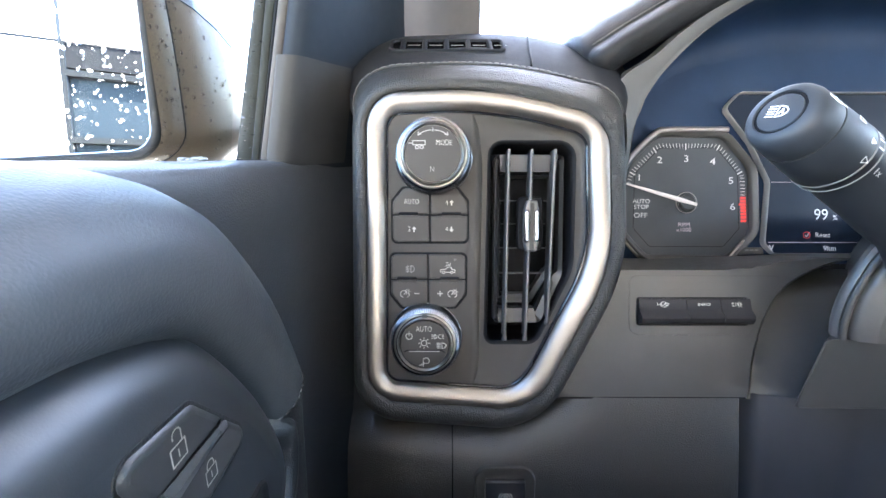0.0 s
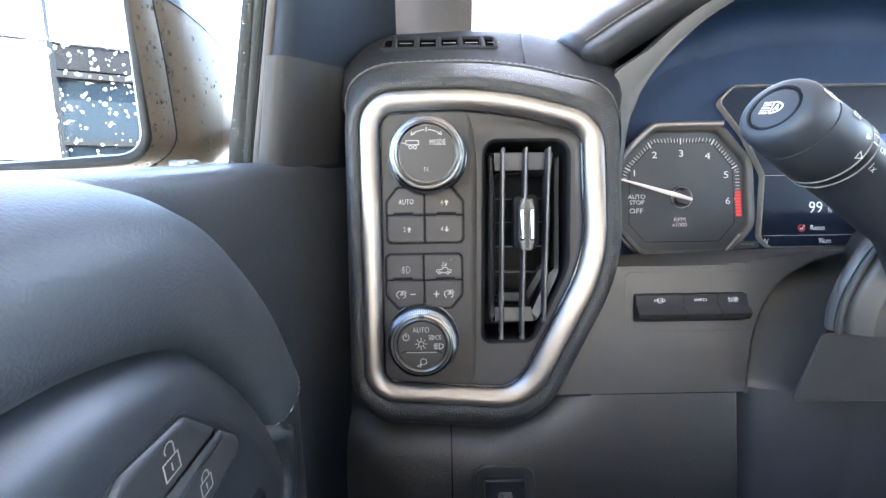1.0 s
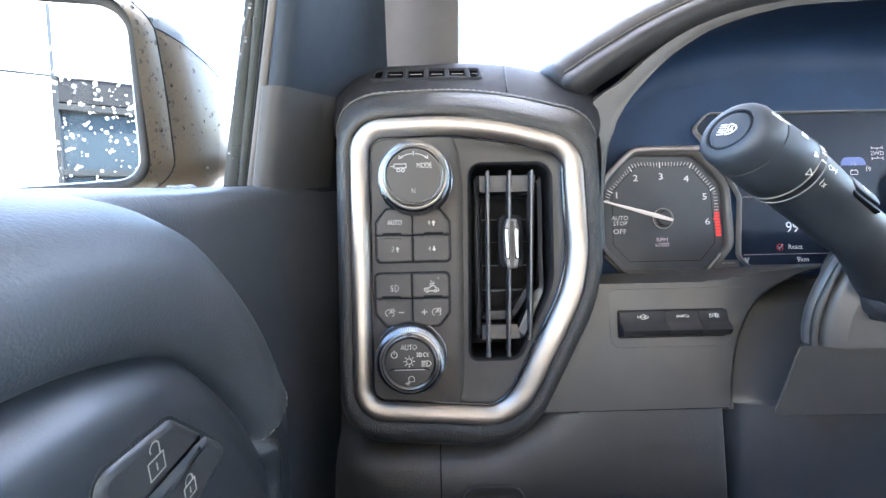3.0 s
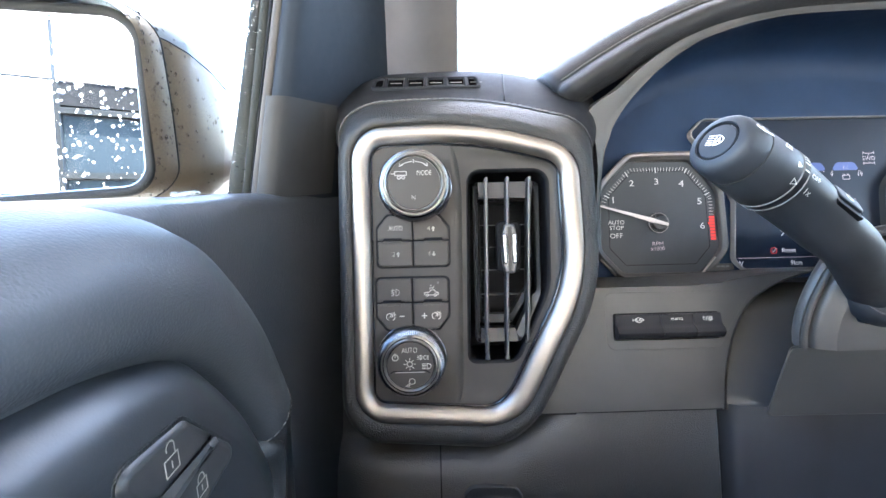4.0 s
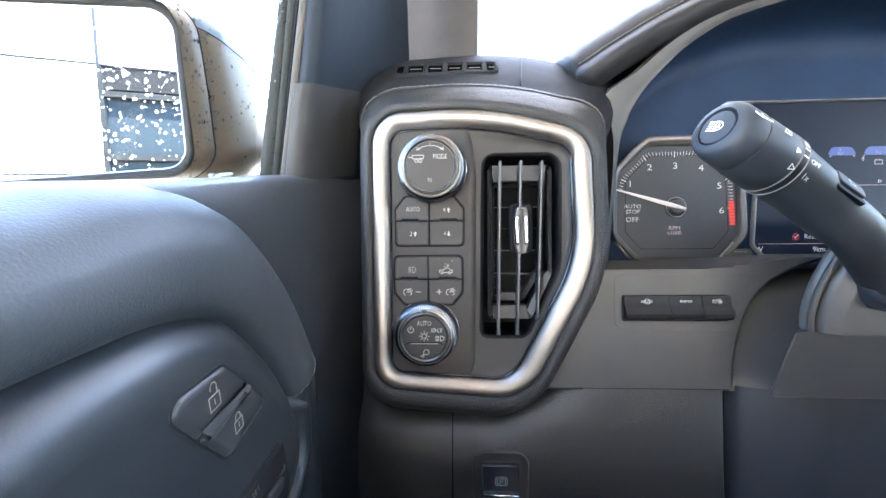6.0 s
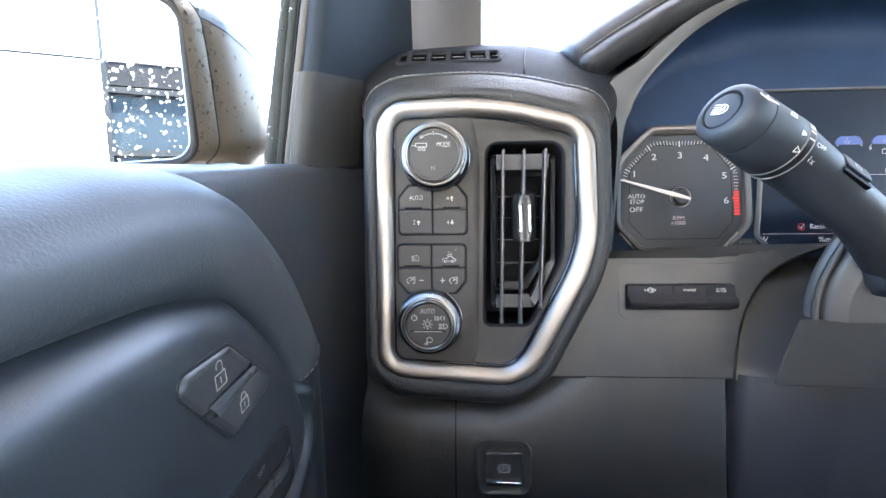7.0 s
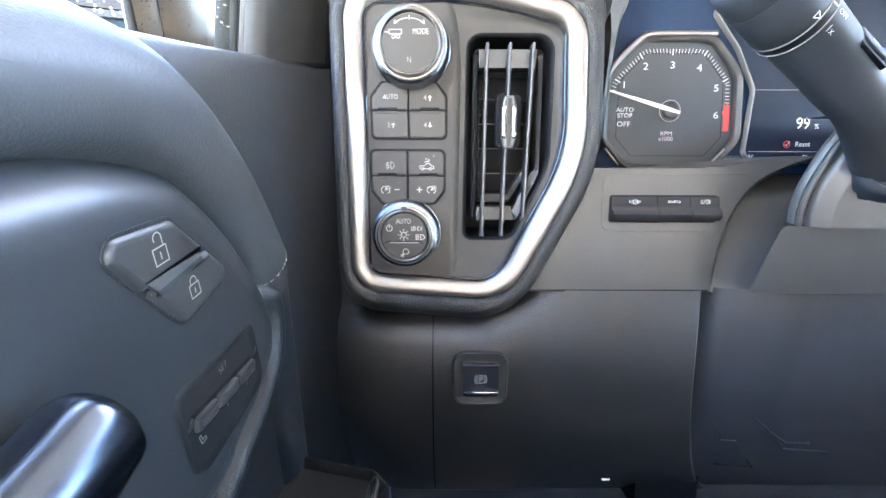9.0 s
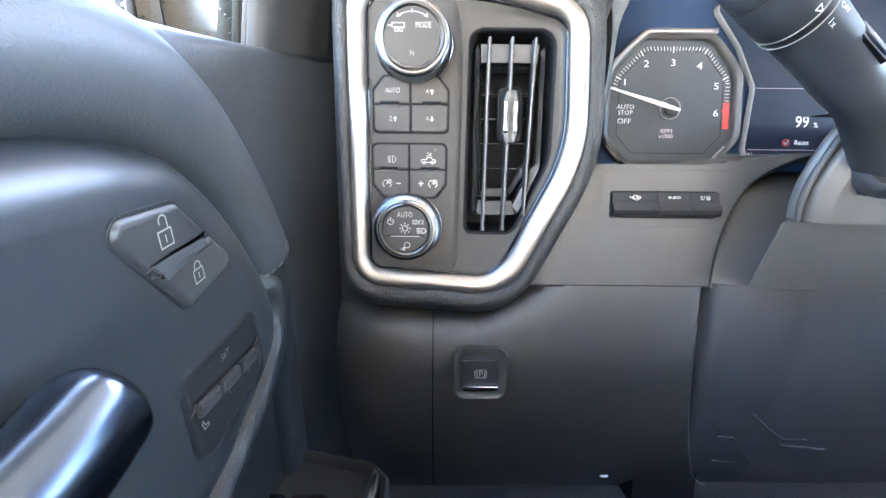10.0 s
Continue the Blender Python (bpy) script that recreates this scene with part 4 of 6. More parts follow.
tip, tail = Vector((-52.5, 20.2, 2.8)), Vector((7.5, 2.0, 4.4))
d = (tip - tail).normalized()
s = Vector((-d.y, d.x, 0))
rings = [[(tail + s * 1.2) * MM, (tail - s * 1.2) * MM, (tail - s * 0.8 + Vector((0, 0, 1))) * MM, (tail + s * 0.8 + Vector((0, 0, 1))) * MM],
         [(tail + d * 14 + s * 2.0) * MM, (tail + d * 14 - s * 2.0) * MM, (tail + d * 14 - s * 0.8 + Vector((0, 0, 1))) * MM, (tail + d * 14 + s * 0.8 + Vector((0, 0, 1))) * MM],
         [(tip + s * 0.7) * MM, (tip - s * 0.7) * MM, (tip - s * 0.3 + Vector((0, 0, 0.5))) * MM, (tip + s * 0.3 + Vector((0, 0, 0.5))) * MM]]
loft(bm, rings, True, (True, True))
part("needle", bm, glowing("needle_white", (0.84, 0.76, 0.70), 0.015), dial, "pale pointer needle")
# driver display
DISP_O = densify(rounded([(33, 84, 5), (46, 97, 6), (255, 97, 5), (255, -39, 5), (75, -39, 3), (67, -31, 8), (71, 22, 12), (55, 55, 10)], 5), 3)
bm = bmesh.new()
plate(bm, DISP_O, -3, -1, 0.3)
disp = part("display", bm, SCREEN, cluster, "black driver display")
bm = bmesh.new()
sweep(bm, DISP_O, [(-0.2, -2), (-0.2, 2.4), (0.4, 3.0), (1.0, 2.4), (1.0, -3)])
part("display_rim", bm, PILLAR, cluster, "thin silver display rim")
lettering("marking", "99", 9.5, (117, -6.3, -0.8), LIT, disp, wide=0.92)
lettering("marking", "%", 4.2, (129, -8.6, -0.8), LIT, disp)
lettering("marking", "Reset", 4.2, (118.5, -23.4, -0.8), LIT, disp, wide=0.95)
icon("marking", [arc(104.8, -23.4, 2.7, 0, 360, 18)], 0.45, (0, 0), RED, disp, h=-0.8)
icon("marking", [[(103.4, -23.2), (104.6, -24.8), (107.2, -21.0)]], 0.45, (0, 0), LIT, disp, h=-0.8)
icon("marking", [[(72, -29.6), (186, -29.6)], [(74, 21.8), (184, 21.8)]], 0.35, (0, 0), LITDIM, disp, h=-0.8)
lettering("marking", "W", 4.6, (73.2, -34.6, -0.8), LIT, disp)
lettering("marking", "9km", 4.4, (124.5, -34.8, -0.8), LIT, disp)
lettering("marking", "P", 5.0, (155, -34.8, -0.8), RED, disp)
lettering("marking", "9", 3.8, (163.5, 44.6, -0.8), LITDIM, disp)
lettering("marking", "19", 3.8, (189.5, 44.6, -0.8), LITDIM, disp)
lettering("marking", "2WD", 3.8, (199, 59, -0.8), LITDIM, disp)
icon("marking", [[(194, 64.4), (196, 63.8), (202, 63.8), (204, 64.4)], [(194, 54.6), (204, 54.6)], [(199, 63.8), (199, 62)], [(199, 56), (199, 54.6)], [(194, 53.4), (194, 55.8)], [(204, 53.4), (204, 55.8)], [(194, 63.2), (194, 65.4)], [(204, 63.2), (204, 65.4)]], 0.6, (0, 0), LITDIM, disp, h=-0.8)
icon("marking", [[(173.4, 40.2), (179.8, 40.2), (179.8, 43.8), (173.4, 43.8), (173.4, 40.2)], [(174.4, 44.6), (175.8, 44.6)], [(177.4, 44.6), (178.8, 44.6)], [(163.4, 47.4), (164.8, 48.0)], [(189.8, 47.4), (188.4, 48.0)], [(137.0, 48.0), (135.6, 47.4)], [(155.4, 48.0), (156.8, 47.4)], [(174.8, 49), (174.8, 52.4), (178.2, 49), (178.2, 52.4)], arc(144.5, 51.2, 2.0, 180, 360, 8), [(142, 51.2), (147, 51.2)], [(144.5, 52.2), (144.5, 54.6)], [(176, 23.8), (178.6, 25.2), (176, 26.6), (176, 23.8)]], 0.5, (0, 0), LITDIM, disp, h=-0.8)
for cx, mat in ((176.5, BLUE), (146, BLUE)):
    bm = bmesh.new()
    o = rounded([(cx - 12.5, 48.6, 1.5), (cx + 12.5, 48.6, 1.5), (cx + 8.6, 56, 5), (cx - 8.6, 56, 5)], 4)
    plate(bm, o, -1, -0.7, 0.1)
    part("bar_gauge", bm, mat, disp)
# speedometer, the tachometer's twin
bm = bmesh.new()
TWIN = [Vector((0.2645 - p.x, p.y)) for p in DIAL_O][::-1]
plate(bm, TWIN, -3, 0, 0.4)
twin = part("dial", bm, DIAL, cluster, "dark grey speedometer face")
bm = bmesh.new()
sweep(bm, TWIN, [(-0.4, -1), (-0.4, 3), (0.6, 4.5), (3.4, 6.0), (4.4, 5.4), (5.0, -4)])
part("dial_rim", bm, PLASTIC, cluster, "black octagonal rim")
bm = bmesh.new()
tube(bm, [p * MM for p in smooth_path([(213, -22, 6), (207, -10, 6), (206, 4, 6), (206, 18, 6), (208, 32, 6), (215, 41, 6), (230, 58, 6)], 5)], 0.0020, 10, 0.6)
part("rim_cap", bm, RIMM, cluster, "satin silver rim edge")
bm = bmesh.new()
for k in range(14):
    strokes(bm, [[(215, -14 + 3.4 * k), (218.6 if k % 4 else 220.5, -14 + 3.4 * k)]], 0.8 if k % 4 == 0 else 0.4, 0.0, 0.15)
part("tick_scale", bm, LIT, twin, smooth=False)
# plain maker's badge shape
bm = bmesh.new()
plate(bm, rounded([(46.4, -33.8, 1), (61.5, -34.0, 1), (63, -39.5, 1), (38.5, -40.5, 1)], 2), -1, 6.4, 0.5)
part("badge_plate", bm, PLASTIC, cluster)
bm = bmesh.new()
for x in (47, 51, 55):
    box(bm, x, x + 3, -37.0, -35.6, 6.4, 6.6, MM)
part("badge", bm, DIM, cluster, smooth=False)

# ---- hood over the cluster ----
hood = thing("cluster_hood", pose(0.11, 0.315, 1.65), "stitched black leather hood over the cluster", "dashboard")
HB = Vector((0.11, 0.315, 1.65))
seamline = smooth_path([Vector((x, 0.322, z)) - HB for x, z in ((0.109, 1.6643), (0.116, 1.6687), (0.128, 1.6765), (0.146, 1.687), (0.164, 1.697), (0.19, 1.709), (0.22, 1.720), (0.26, 1.729), (0.30, 1.733), (0.37, 1.735), (0.46, 1.731), (0.54, 1.715), (0.61, 1.68))], 6)


def along(path, section, bm):
    """Sweep a section (across, along y) given in the plane of the path's normal and y."""
    rings = []
    n = len(path)
    for i, p in enumerate(path):
        t = (path[min(i + 1, n - 1)] - path[max(i - 1, 0)])
        nrm = Vector((-t.z, 0, t.x)).normalized()
        rings.append([p + nrm * a * MM + Vector((0, b * MM, 0)) for a, b in section])
    loft(bm, rings, False)
    return rings


HOOD_S = [(-19, 14), (-22, 7), (-22.5, 1), (-20.5, -4.5), (-16.5, -10), (-12, -14), (-8, -15.5), (-5, -13.5), (-2.4, -8), (-0.8, -2.6), (-0.1, -0.9), (0.6, -0.2), (4.5, 3.5), (9.5, 10), (13.5, 20), (16, 36), (16, 70), (6, 130)]
bm = bmesh.new()
d0 = (seamline[1] - seamline[0]).normalized()
ends = []
for back, k in ((8.0, 0.2), (7.4, 0.45), (5.8, 0.7), (3.2, 0.9)):
    t = Vector((-d0.z, 0, d0.x))
    ends.append([seamline[0] - d0 * back * MM + t * (-8 + (a + 8) * k) * MM + Vector((0, (b * k if b < 20 else b) * MM, 0)) for a, b in HOOD_S])
n_s = len(seamline)
body = []
for i, p in enumerate(seamline):
    t = seamline[min(i + 1, n_s - 1)] - seamline[max(i - 1, 0)]
    nrm = Vector((-t.z, 0, t.x)).normalized()
    body.append([p + nrm * a * MM + Vector((0, b * MM, 0)) for a, b in HOOD_S])
loft(bm, ends + body, False)
bm.faces.new([bm.verts.new(q) for q in ends[0]])
part("hood_pad", bm, HOODL, hood, "black leather hood pad", angle=70)
bm = bmesh.new()
for off, yy in ((1.5, 0.6),):
    ss = along(seamline, [(off, yy), (off, yy + 1)], bmesh.new())
    for i in range(len(ss) - 1):
        a, b = ss[i][0], ss[i + 1][0]
        k = max(1, int((b - a).length / 0.0038))
        for j in range(k):
            p, q = a.lerp(b, j / k), a.lerp(b, (j + 0.75) / k)
            tube(bm, [p, p.lerp(q, 0.5) + Vector((0, -0.0003, 0.0003)), q], 0.00042, 5)
part("stitching", bm, THREAD2, hood, "grey thread")
bm = bmesh.new()
tube(bm, [p + Vector((0, -0.0008, -0.0002)) for p in seamline], 0.0007, 6)
part("seam_welt", bm, HOODL, hood)
INNER = ((0.142, 1.50), (0.1425, 1.583), (0.144, 1.61), (0.147, 1.621), (0.150, 1.631), (0.159, 1.646), (0.172, 1.661), (0.187, 1.675), (0.204, 1.6865), (0.221, 1.6948), (0.26, 1.7055), (0.30, 1.7097), (0.37, 1.711), (0.46, 1.705), (0.54, 1.69), (0.60, 1.66))
OUTER = ((0.138, 1.50), (0.138, 1.583), (0.136, 1.61), (0.132, 1.625), (0.1285, 1.642), (0.1505, 1.6575), (0.1652, 1.6708), (0.1815, 1.6830), (0.1992, 1.6930), (0.2175, 1.7005), (0.258, 1.7125), (0.30, 1.7175), (0.37, 1.720), (0.46, 1.716), (0.546, 1.701), (0.612, 1.668))
tun = smooth_path([Vector((x, 0.318, z)) - HB for x, z in INNER], 5)
outl = smooth_path([Vector((x, 0.3145, z)) - HB for x, z in OUTER], 5)
bm = bmesh.new()
loft(bm, [[b + Vector((-0.001, 0.012, 0.0)), b, b.lerp(a, 0.3) + Vector((0, -0.0006, 0)), b.lerp(a, 0.75) + Vector((0, -0.0002, 0)), b.lerp(a, 0.95) + Vector((0, 0.0006, 0)), a, a + Vector((0, 0.003, 0))] for a, b in zip(tun, outl)], False)
part("hood_lip", bm, LIP, hood, "grey plastic hood lip", angle=70)
bm = bmesh.new()
rings = []
tilt = math.tan(radians(LEAN_G))
for i, p in enumerate(tun):
    t = tun[min(i + 1, len(tun) - 1)] - tun[max(i - 1, 0)]
    nrm = Vector((-t.z, 0, t.x)).normalized()

    def on_backing(q):
        """The point of the cluster's backing straight behind q."""
        return Vector((q.x, 0.3445 + (q.z + HB.z - 1.544) * tilt - HB.y + 0.0042, q.z))
    a, b, c = p + Vector((0, 0.001, 0)), on_backing(p), on_backing(p - nrm * (0.007 + 0.031 * nrm.z ** 2))
    rings.append([a * (1 - k) ** 2 + b * 2 * k * (1 - k) + c * k * k for k in (j / 14 for j in range(15))])
loft(bm, rings, False)
part("hood_lining", bm, LINING, hood, "dark hood lining tinted blue for glare haze", angle=80)

# dash top running to the windscreen
bm = bmesh.new()
rows = []
for y, z in ((0.33, 1.55), (0.335, 1.59), (0.40, 1.62), (0.6, 1.63), (0.85, 1.60), (0.93, 1.58)):
    rows.append([Vector((x, y, z if x < 1.3 else z - 0.05)) for x in (-0.12, -0.06, 0.0, 0.06, 0.11, 0.13)])
loft(bm, rows, False)
rows = []
for y, z in ((0.44, 1.50), (0.44, 1.66), (0.6, 1.66), (0.93, 1.58)):
    rows.append([Vector((x, y, z)) for x in (0.12, 0.5, 1.0, 1.56)])
loft(bm, rows, False)
top = part("dash_top", bm, SOFT, None, smooth=True)
tagged(top, "black dashboard top running to the windscreen", "dashboard")

# ---- steering column and stalk ----
column = thing("steering_column", pose(0.30, 0.22, 1.49), "dark plastic steering column shroud", "steering column")


def ring_of(corners, y):
    return [Vector((p.x - 0.30, y - 0.22, p.y - 1.49)) for p in rounded(corners, 6)]


SHROUD = [(p.x, p.y) for p in smooth_path([(223, 1493, 0), (221.6, 1502, 0), (222.3, 1515, 0), (226.0, 1529, 0), (232, 1543, 0), (243, 1555, 0), (264, 1562, 0), (300, 1564, 0)], 6)] + [(470, 1564), (470, 1493)]


def shroud_ring(dx, y, dz=0.0):
    """The upper shroud's section, drawn in by dx."""
    out = []
    for x, z in SHROUD:
        k = 1.0 if x < 300 else 0.0
        out.append(Vector((x / 1000 + dx * k * MM - 0.30, y - 0.22, (z - dz * max(0.0, (z - 1493) / 70)) / 1000 - 1.49)))
    return out


bm = bmesh.new()
loft(bm, [shroud_ring(110, 0.32, 20), shroud_ring(44, 0.25, 8), shroud_ring(8, 0.222, 2), shroud_ring(0.5, 0.2155, -1), shroud_ring(-2.2, 0.2120, -2), shroud_ring(-2.5, 0.2098, -2), shroud_ring(-1.5, 0.2080, 0), shroud_ring(2.2, 0.2080, 1.5), shroud_ring(3.4, 0.2100, 3), shroud_ring(4.2, 0.2050, 4), shroud_ring(6.0, 0.2030, 5), shroud_ring(14, 0.2005, 9)], True, (False, True))
upper_shroud = part("upper_shroud", bm, SHROUDM, column, "satin dark grey upper shroud", angle=45)
def low_ring(dx, y, dz=0.0):
    return ring_of([(208.5 + dx, 1446.5 + dz, 3), (470, 1444 + dz, 3), (470, 1491.5, 2), (217 + dx, 1491.5, 3)], y)
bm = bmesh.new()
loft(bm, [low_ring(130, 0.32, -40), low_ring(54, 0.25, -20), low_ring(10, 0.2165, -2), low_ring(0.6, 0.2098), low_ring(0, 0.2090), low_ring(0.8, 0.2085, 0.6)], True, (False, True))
part("lower_shroud", bm, LOWSHR, column, "smooth lower shroud, toned darker for its shade", angle=40)
bm = bmesh.new()
edge = [Vector((x / 1000 - 0.30, 0.2062 - 0.22, z / 1000 - 1.49)) for x, z in SHROUD[:-2]]
tube(bm, edge, 0.0017, 10, 1.0, (0, 1, 0))
part("shroud_edge", bm, PLASTIC, column, "satin grey shroud edge")
bm = bmesh.new()
lathe(bm, [(17, -4), (17, 2), (16, 5), (14, 7), (12.5, 6)], 32)
bm.transform(Matrix.Translation(Vector((0.2545, 0.199, 1.5265)) - Vector((0.30, 0.22, 1.49))) @ Vector((-0.25, -0.80, 0.55)).to_track_quat("Z", "Y").to_matrix().to_4x4())
part("stalk_boot", bm, SOFT, column, "dark rubber stalk boot")

S0 = Vector((0.1239, 0.1586, 1.6101))
stalk = thing("turn_signal_stalk", pose(*S0), "black multifunction turn signal stalk", "stalk")
AX = Vector((0.85, 0.15, -0.49)).normalized()
head_m = AX.to_track_quat("Z", "Y").to_matrix().to_4x4() @ Matrix.Diagonal((0.968, 0.968, 1, 1))


def turn_of(x, y, z):
    """The angle round the stalk at which a direction lies."""
    v = head_m.inverted().to_3x3() @ Vector((x, y, z))
    return math.degrees(math.atan2(v.y, v.x))


A_FACE, A_UP, A_TOP = turn_of(0.05, -1, -0.15), turn_of(0.2, -0.92, 0.3), turn_of(0.42, -0.7, 0.58)
SG = 1 if (A_UP - A_FACE + 180) % 360 - 180 > 0 else -1
SLANT = 0.09


def on_stalk(bm, slanted=False):
    """Set a lathed piece on the stalk; the end face slants towards the driver."""
    if slanted:
        e = Vector((math.cos(radians(A_FACE)), math.sin(radians(A_FACE)), 0))
        for v in bm.verts:
            fade = 1 - min(1.0, max(0.0, (v.co.z / MM - 1.8) / 11.0))
            v.co.z += fade * (SLANT * v.co.dot(e) + 0.0010)
    bm.transform(head_m)
    return bm


bm = bmesh.new()
lathe(bm, [(8.9, 1.4), (8.95, 0.0), (9.2, -0.5), (10.8, -0.3), (12.2, 0.4), (13.1, 1.6), (13.7, 3.6), (14.1, 12.6), (13.9, 13.4), (13.4, 13.6)], 64)
part("stalk_head", on_stalk(bm, True), STALK, stalk, "black rounded stalk end")
bm = bmesh.new()
lathe(bm, [(0.001, -0.6), (6, -0.5), (7.7, -0.2), (8.0, 0.5), (8.0, 2)], 48)
cap = part("beam_button", on_stalk(bm, True), STALK, stalk, "round high beam button")
bm = bmesh.new()
lathe(bm, [(8.0, 0.3), (9.1, 0.3), (9.1, 1.2), (8.0, 1.2)], 48)
part("button_gap", on_stalk(bm, True), DEEP, stalk)
bm = bmesh.new()
lathe(bm, [(13.4, 13.5), (14.1, 14.0), (14.4, 22), (14.7, 31.4), (14.4, 31.9), (14.0, 32.0)], 64)
part("stalk_sleeve", on_stalk(bm), STALK, stalk)
bm = bmesh.new()
lathe(bm, [(14.0, 32.0), (14.5, 32.3), (14.6, 35.2), (14.4, 35.7), (14.0, 35.8)], 64)
part("turn_ring", on_stalk(bm), GLOSS2, stalk, "black wiper ring")
for s in (32.1, 35.7):
    bm = bmesh.new()
    lathe(bm, [(14.0, s - 0.22), (14.85, s - 0.18), (14.85, s + 0.18), (14.0, s + 0.22)], 64)
    part("ring_groove", on_stalk(bm), PILLAR, stalk, "thin grey ring edge")
bm = bmesh.new()
lathe(bm, [(13.5, 13.4), (14.15, 13.5), (14.15, 13.8), (13.5, 13.9)], 64)
part("ring_groove", on_stalk(bm), COVER, stalk)
bend = smooth_path([S0 + AX * 0.0355, S0 + AX * 0.055 + Vector((0, 0, -0.0008)), S0 + AX * 0.075 + Vector((0, 0, -0.0028)), S0 + AX * 0.094 + Vector((0, 0.001, -0.0035)), Vector((0.2300, 0.189, 1.543)), Vector((0.2470, 0.199, 1.530)), Vector((0.2545, 0.204, 1.516))], 6)
bm = bmesh.new()
tube(bm, [p - S0 for p in bend], lambda t: 0.0138 - 0.0026 * min(1, t * 1.6), 32, 0.97, (0, 0.3, 1))
arm = part("stalk_arm", bm, STALK, stalk, "black stalk arm", angle=60)


def wrap(v, along_mm, around, radius):
    a = radians(around) + SG * v.y / (radius * MM)
    return head_m @ Vector((radius * MM * 1.012 * math.cos(a), radius * MM * 1.012 * math.sin(a), along_mm * MM + v.x))


def stalk_mark(lines, along_mm, around, radius, w, mat=WHITE):
    """Marks wrapped on the stalk: x along the axis, y round it."""
    bm = bmesh.new()
    strokes(bm, lines, w, 0, 0.0)
    for v in bm.verts:
        v.co = wrap(v.co, along_mm, around, radius)
    return part("marking", bm, mat, stalk, smooth=False)


stalk_mark([[(-5.5, -1.2), (-1, -1.2)], [(-1.5, 0.6), (-0.5, -0.8), (4.5, 0.4)]], 9.5, A_TOP, 14.0, 1.2)
stalk_mark([[(-2.2, -1.4), (-0.4, 1.8), (2.2, 1.6), (1.6, -1.0), (-2.2, -1.4)], [(0, 0), (1.0, 1.4)]], 22.7, A_TOP, 14.5, 0.7)
stalk_mark([[(-1.2, -0.7), (-1.2, 0.9), (0.4, 0.1), (-1.2, -0.7), (-0.6, 0.1)]], 29.6, A_UP, 14.7, 0.9)
stalk_mark([[(-1.3, -1.3), (-1.3, 1.3), (1.2, 0), (-1.3, -1.3)]], 30.6, A_FACE, 14.75, 0.4)
stalk_mark([[(-1.2, 0), (1.2, 0)]], 34, A_UP, 14.65, 0.7)
stalk_mark([[(-1.2, 3.6), (1.2, 3.6)], [(-1.2, 5.6), (1.2, 5.6)], [(-1.2, 7.2), (1.2, 7.2)]], 34, A_UP, 14.65, 0.9)


def wrap_word(word, size, along_mm, around, radius):
    ob = lettering("marking", word, size, (0, 0, 0), WHITE, stalk)
    for v in ob.data.vertices:
        v.co = wrap(v.co, along_mm, around, radius)


wrap_word("1x", 2.6, 39.2, A_FACE, 14.3)
wrap_word("OFF", 2.2, 40.2, A_UP, 14.3)
# headlamp symbol on the button
bm = bmesh.new()
strokes(bm, [[(-0.3, -2.2), (-0.3, 2.2)] + arc(-0.3, 0, 3.6, 90, -90, 12, 2.2), [(0.5, -1.1), (1.3, 1.1), (2.1, -1.1)], [(0.8, -0.4), (1.8, -0.4)]] + [[(-3.9, d), (-1.1, d)] for d in (-2.1, -1.05, 0, 1.05, 2.1)], 0.5, 0, 0)
fx = (head_m.to_3x3() @ Vector((SLANT * math.cos(radians(A_FACE)), SLANT * math.sin(radians(A_FACE)), -1))).normalized()
fy = (Vector((0, 0, 1)) - fx * fx.z).normalized()
fxx = fy.cross(fx)
mm = Matrix((fxx, fy, fx)).transposed().to_4x4()
mm.translation = AX * 0.0010 + fx * 0.0009
bm.transform(mm)
part("marking", bm, WHITE, cap, smooth=False)
# washer button on the arm
WN = Vector((0.42, -0.64, 0.62))
WN = (WN - AX * WN.dot(AX)).normalized()
bm = bmesh.new()
plate(bm, rounded([(-9, 3.8, 2), (9, 3.4, 2), (9, -3.4, 2), (-9, -3.8, 2)], 4), -3, 1.7, 0.9)
m3 = Matrix((AX, WN.cross(AX), WN)).transposed().to_4x4()
m3.translation = AX * 0.0645 + WN * 0.0122 + Vector((0, 0, -0.0018))
bm.transform(m3)
wbtn = part("washer_button", bm, STALK, stalk, "small washer button")
bm = bmesh.new()
strokes(bm, [[(-1.6, -1.3), (1.8, -0.8), (1.8, 0.8), (-1.6, 1.3), (-1.6, -1.3)]], 0.55, 1.7, 0.1)
bm.transform(m3)
part("marking", bm, WHITE, wbtn, smooth=False)
bm = bmesh.new()
plate(bm, rounded([(-9.6, -3.7, 0.8), (9.4, -3.3, 0.8), (9.0, -6.4, 1.4), (-9.0, -7.0, 1.4)], 3), -4.0, 0.3, 0.2)
bm.transform(m3)
part("button_gap", bm, DEEP, stalk)

# ---- steering wheel ----
WHEEL = pose(0.338, 0.089, 1.598, 90 - 22)
wheel = thing("steering_wheel", WHEEL, "dark grey leather steering wheel", "steering wheel")
bm = bmesh.new()
tube(bm, [Vector((0.183 * math.cos(a), 0.183 * math.sin(a), 0)) for a in (2 * math.pi * k / 96 for k in range(97))], 0.0145, 18, 1.15, (0, 0, 1), False)
part("rim", bm, PILLARBLUE, wheel, "grey leather wheel rim", angle=80)
bm = bmesh.new()
plate(bm, rounded([(-52, 40, 26), (52, 40, 26), (44, -48, 24), (-44, -48, 24)], 6), -30, 6, 5)
part("hub", bm, SOFT, wheel, "dark horn pad")
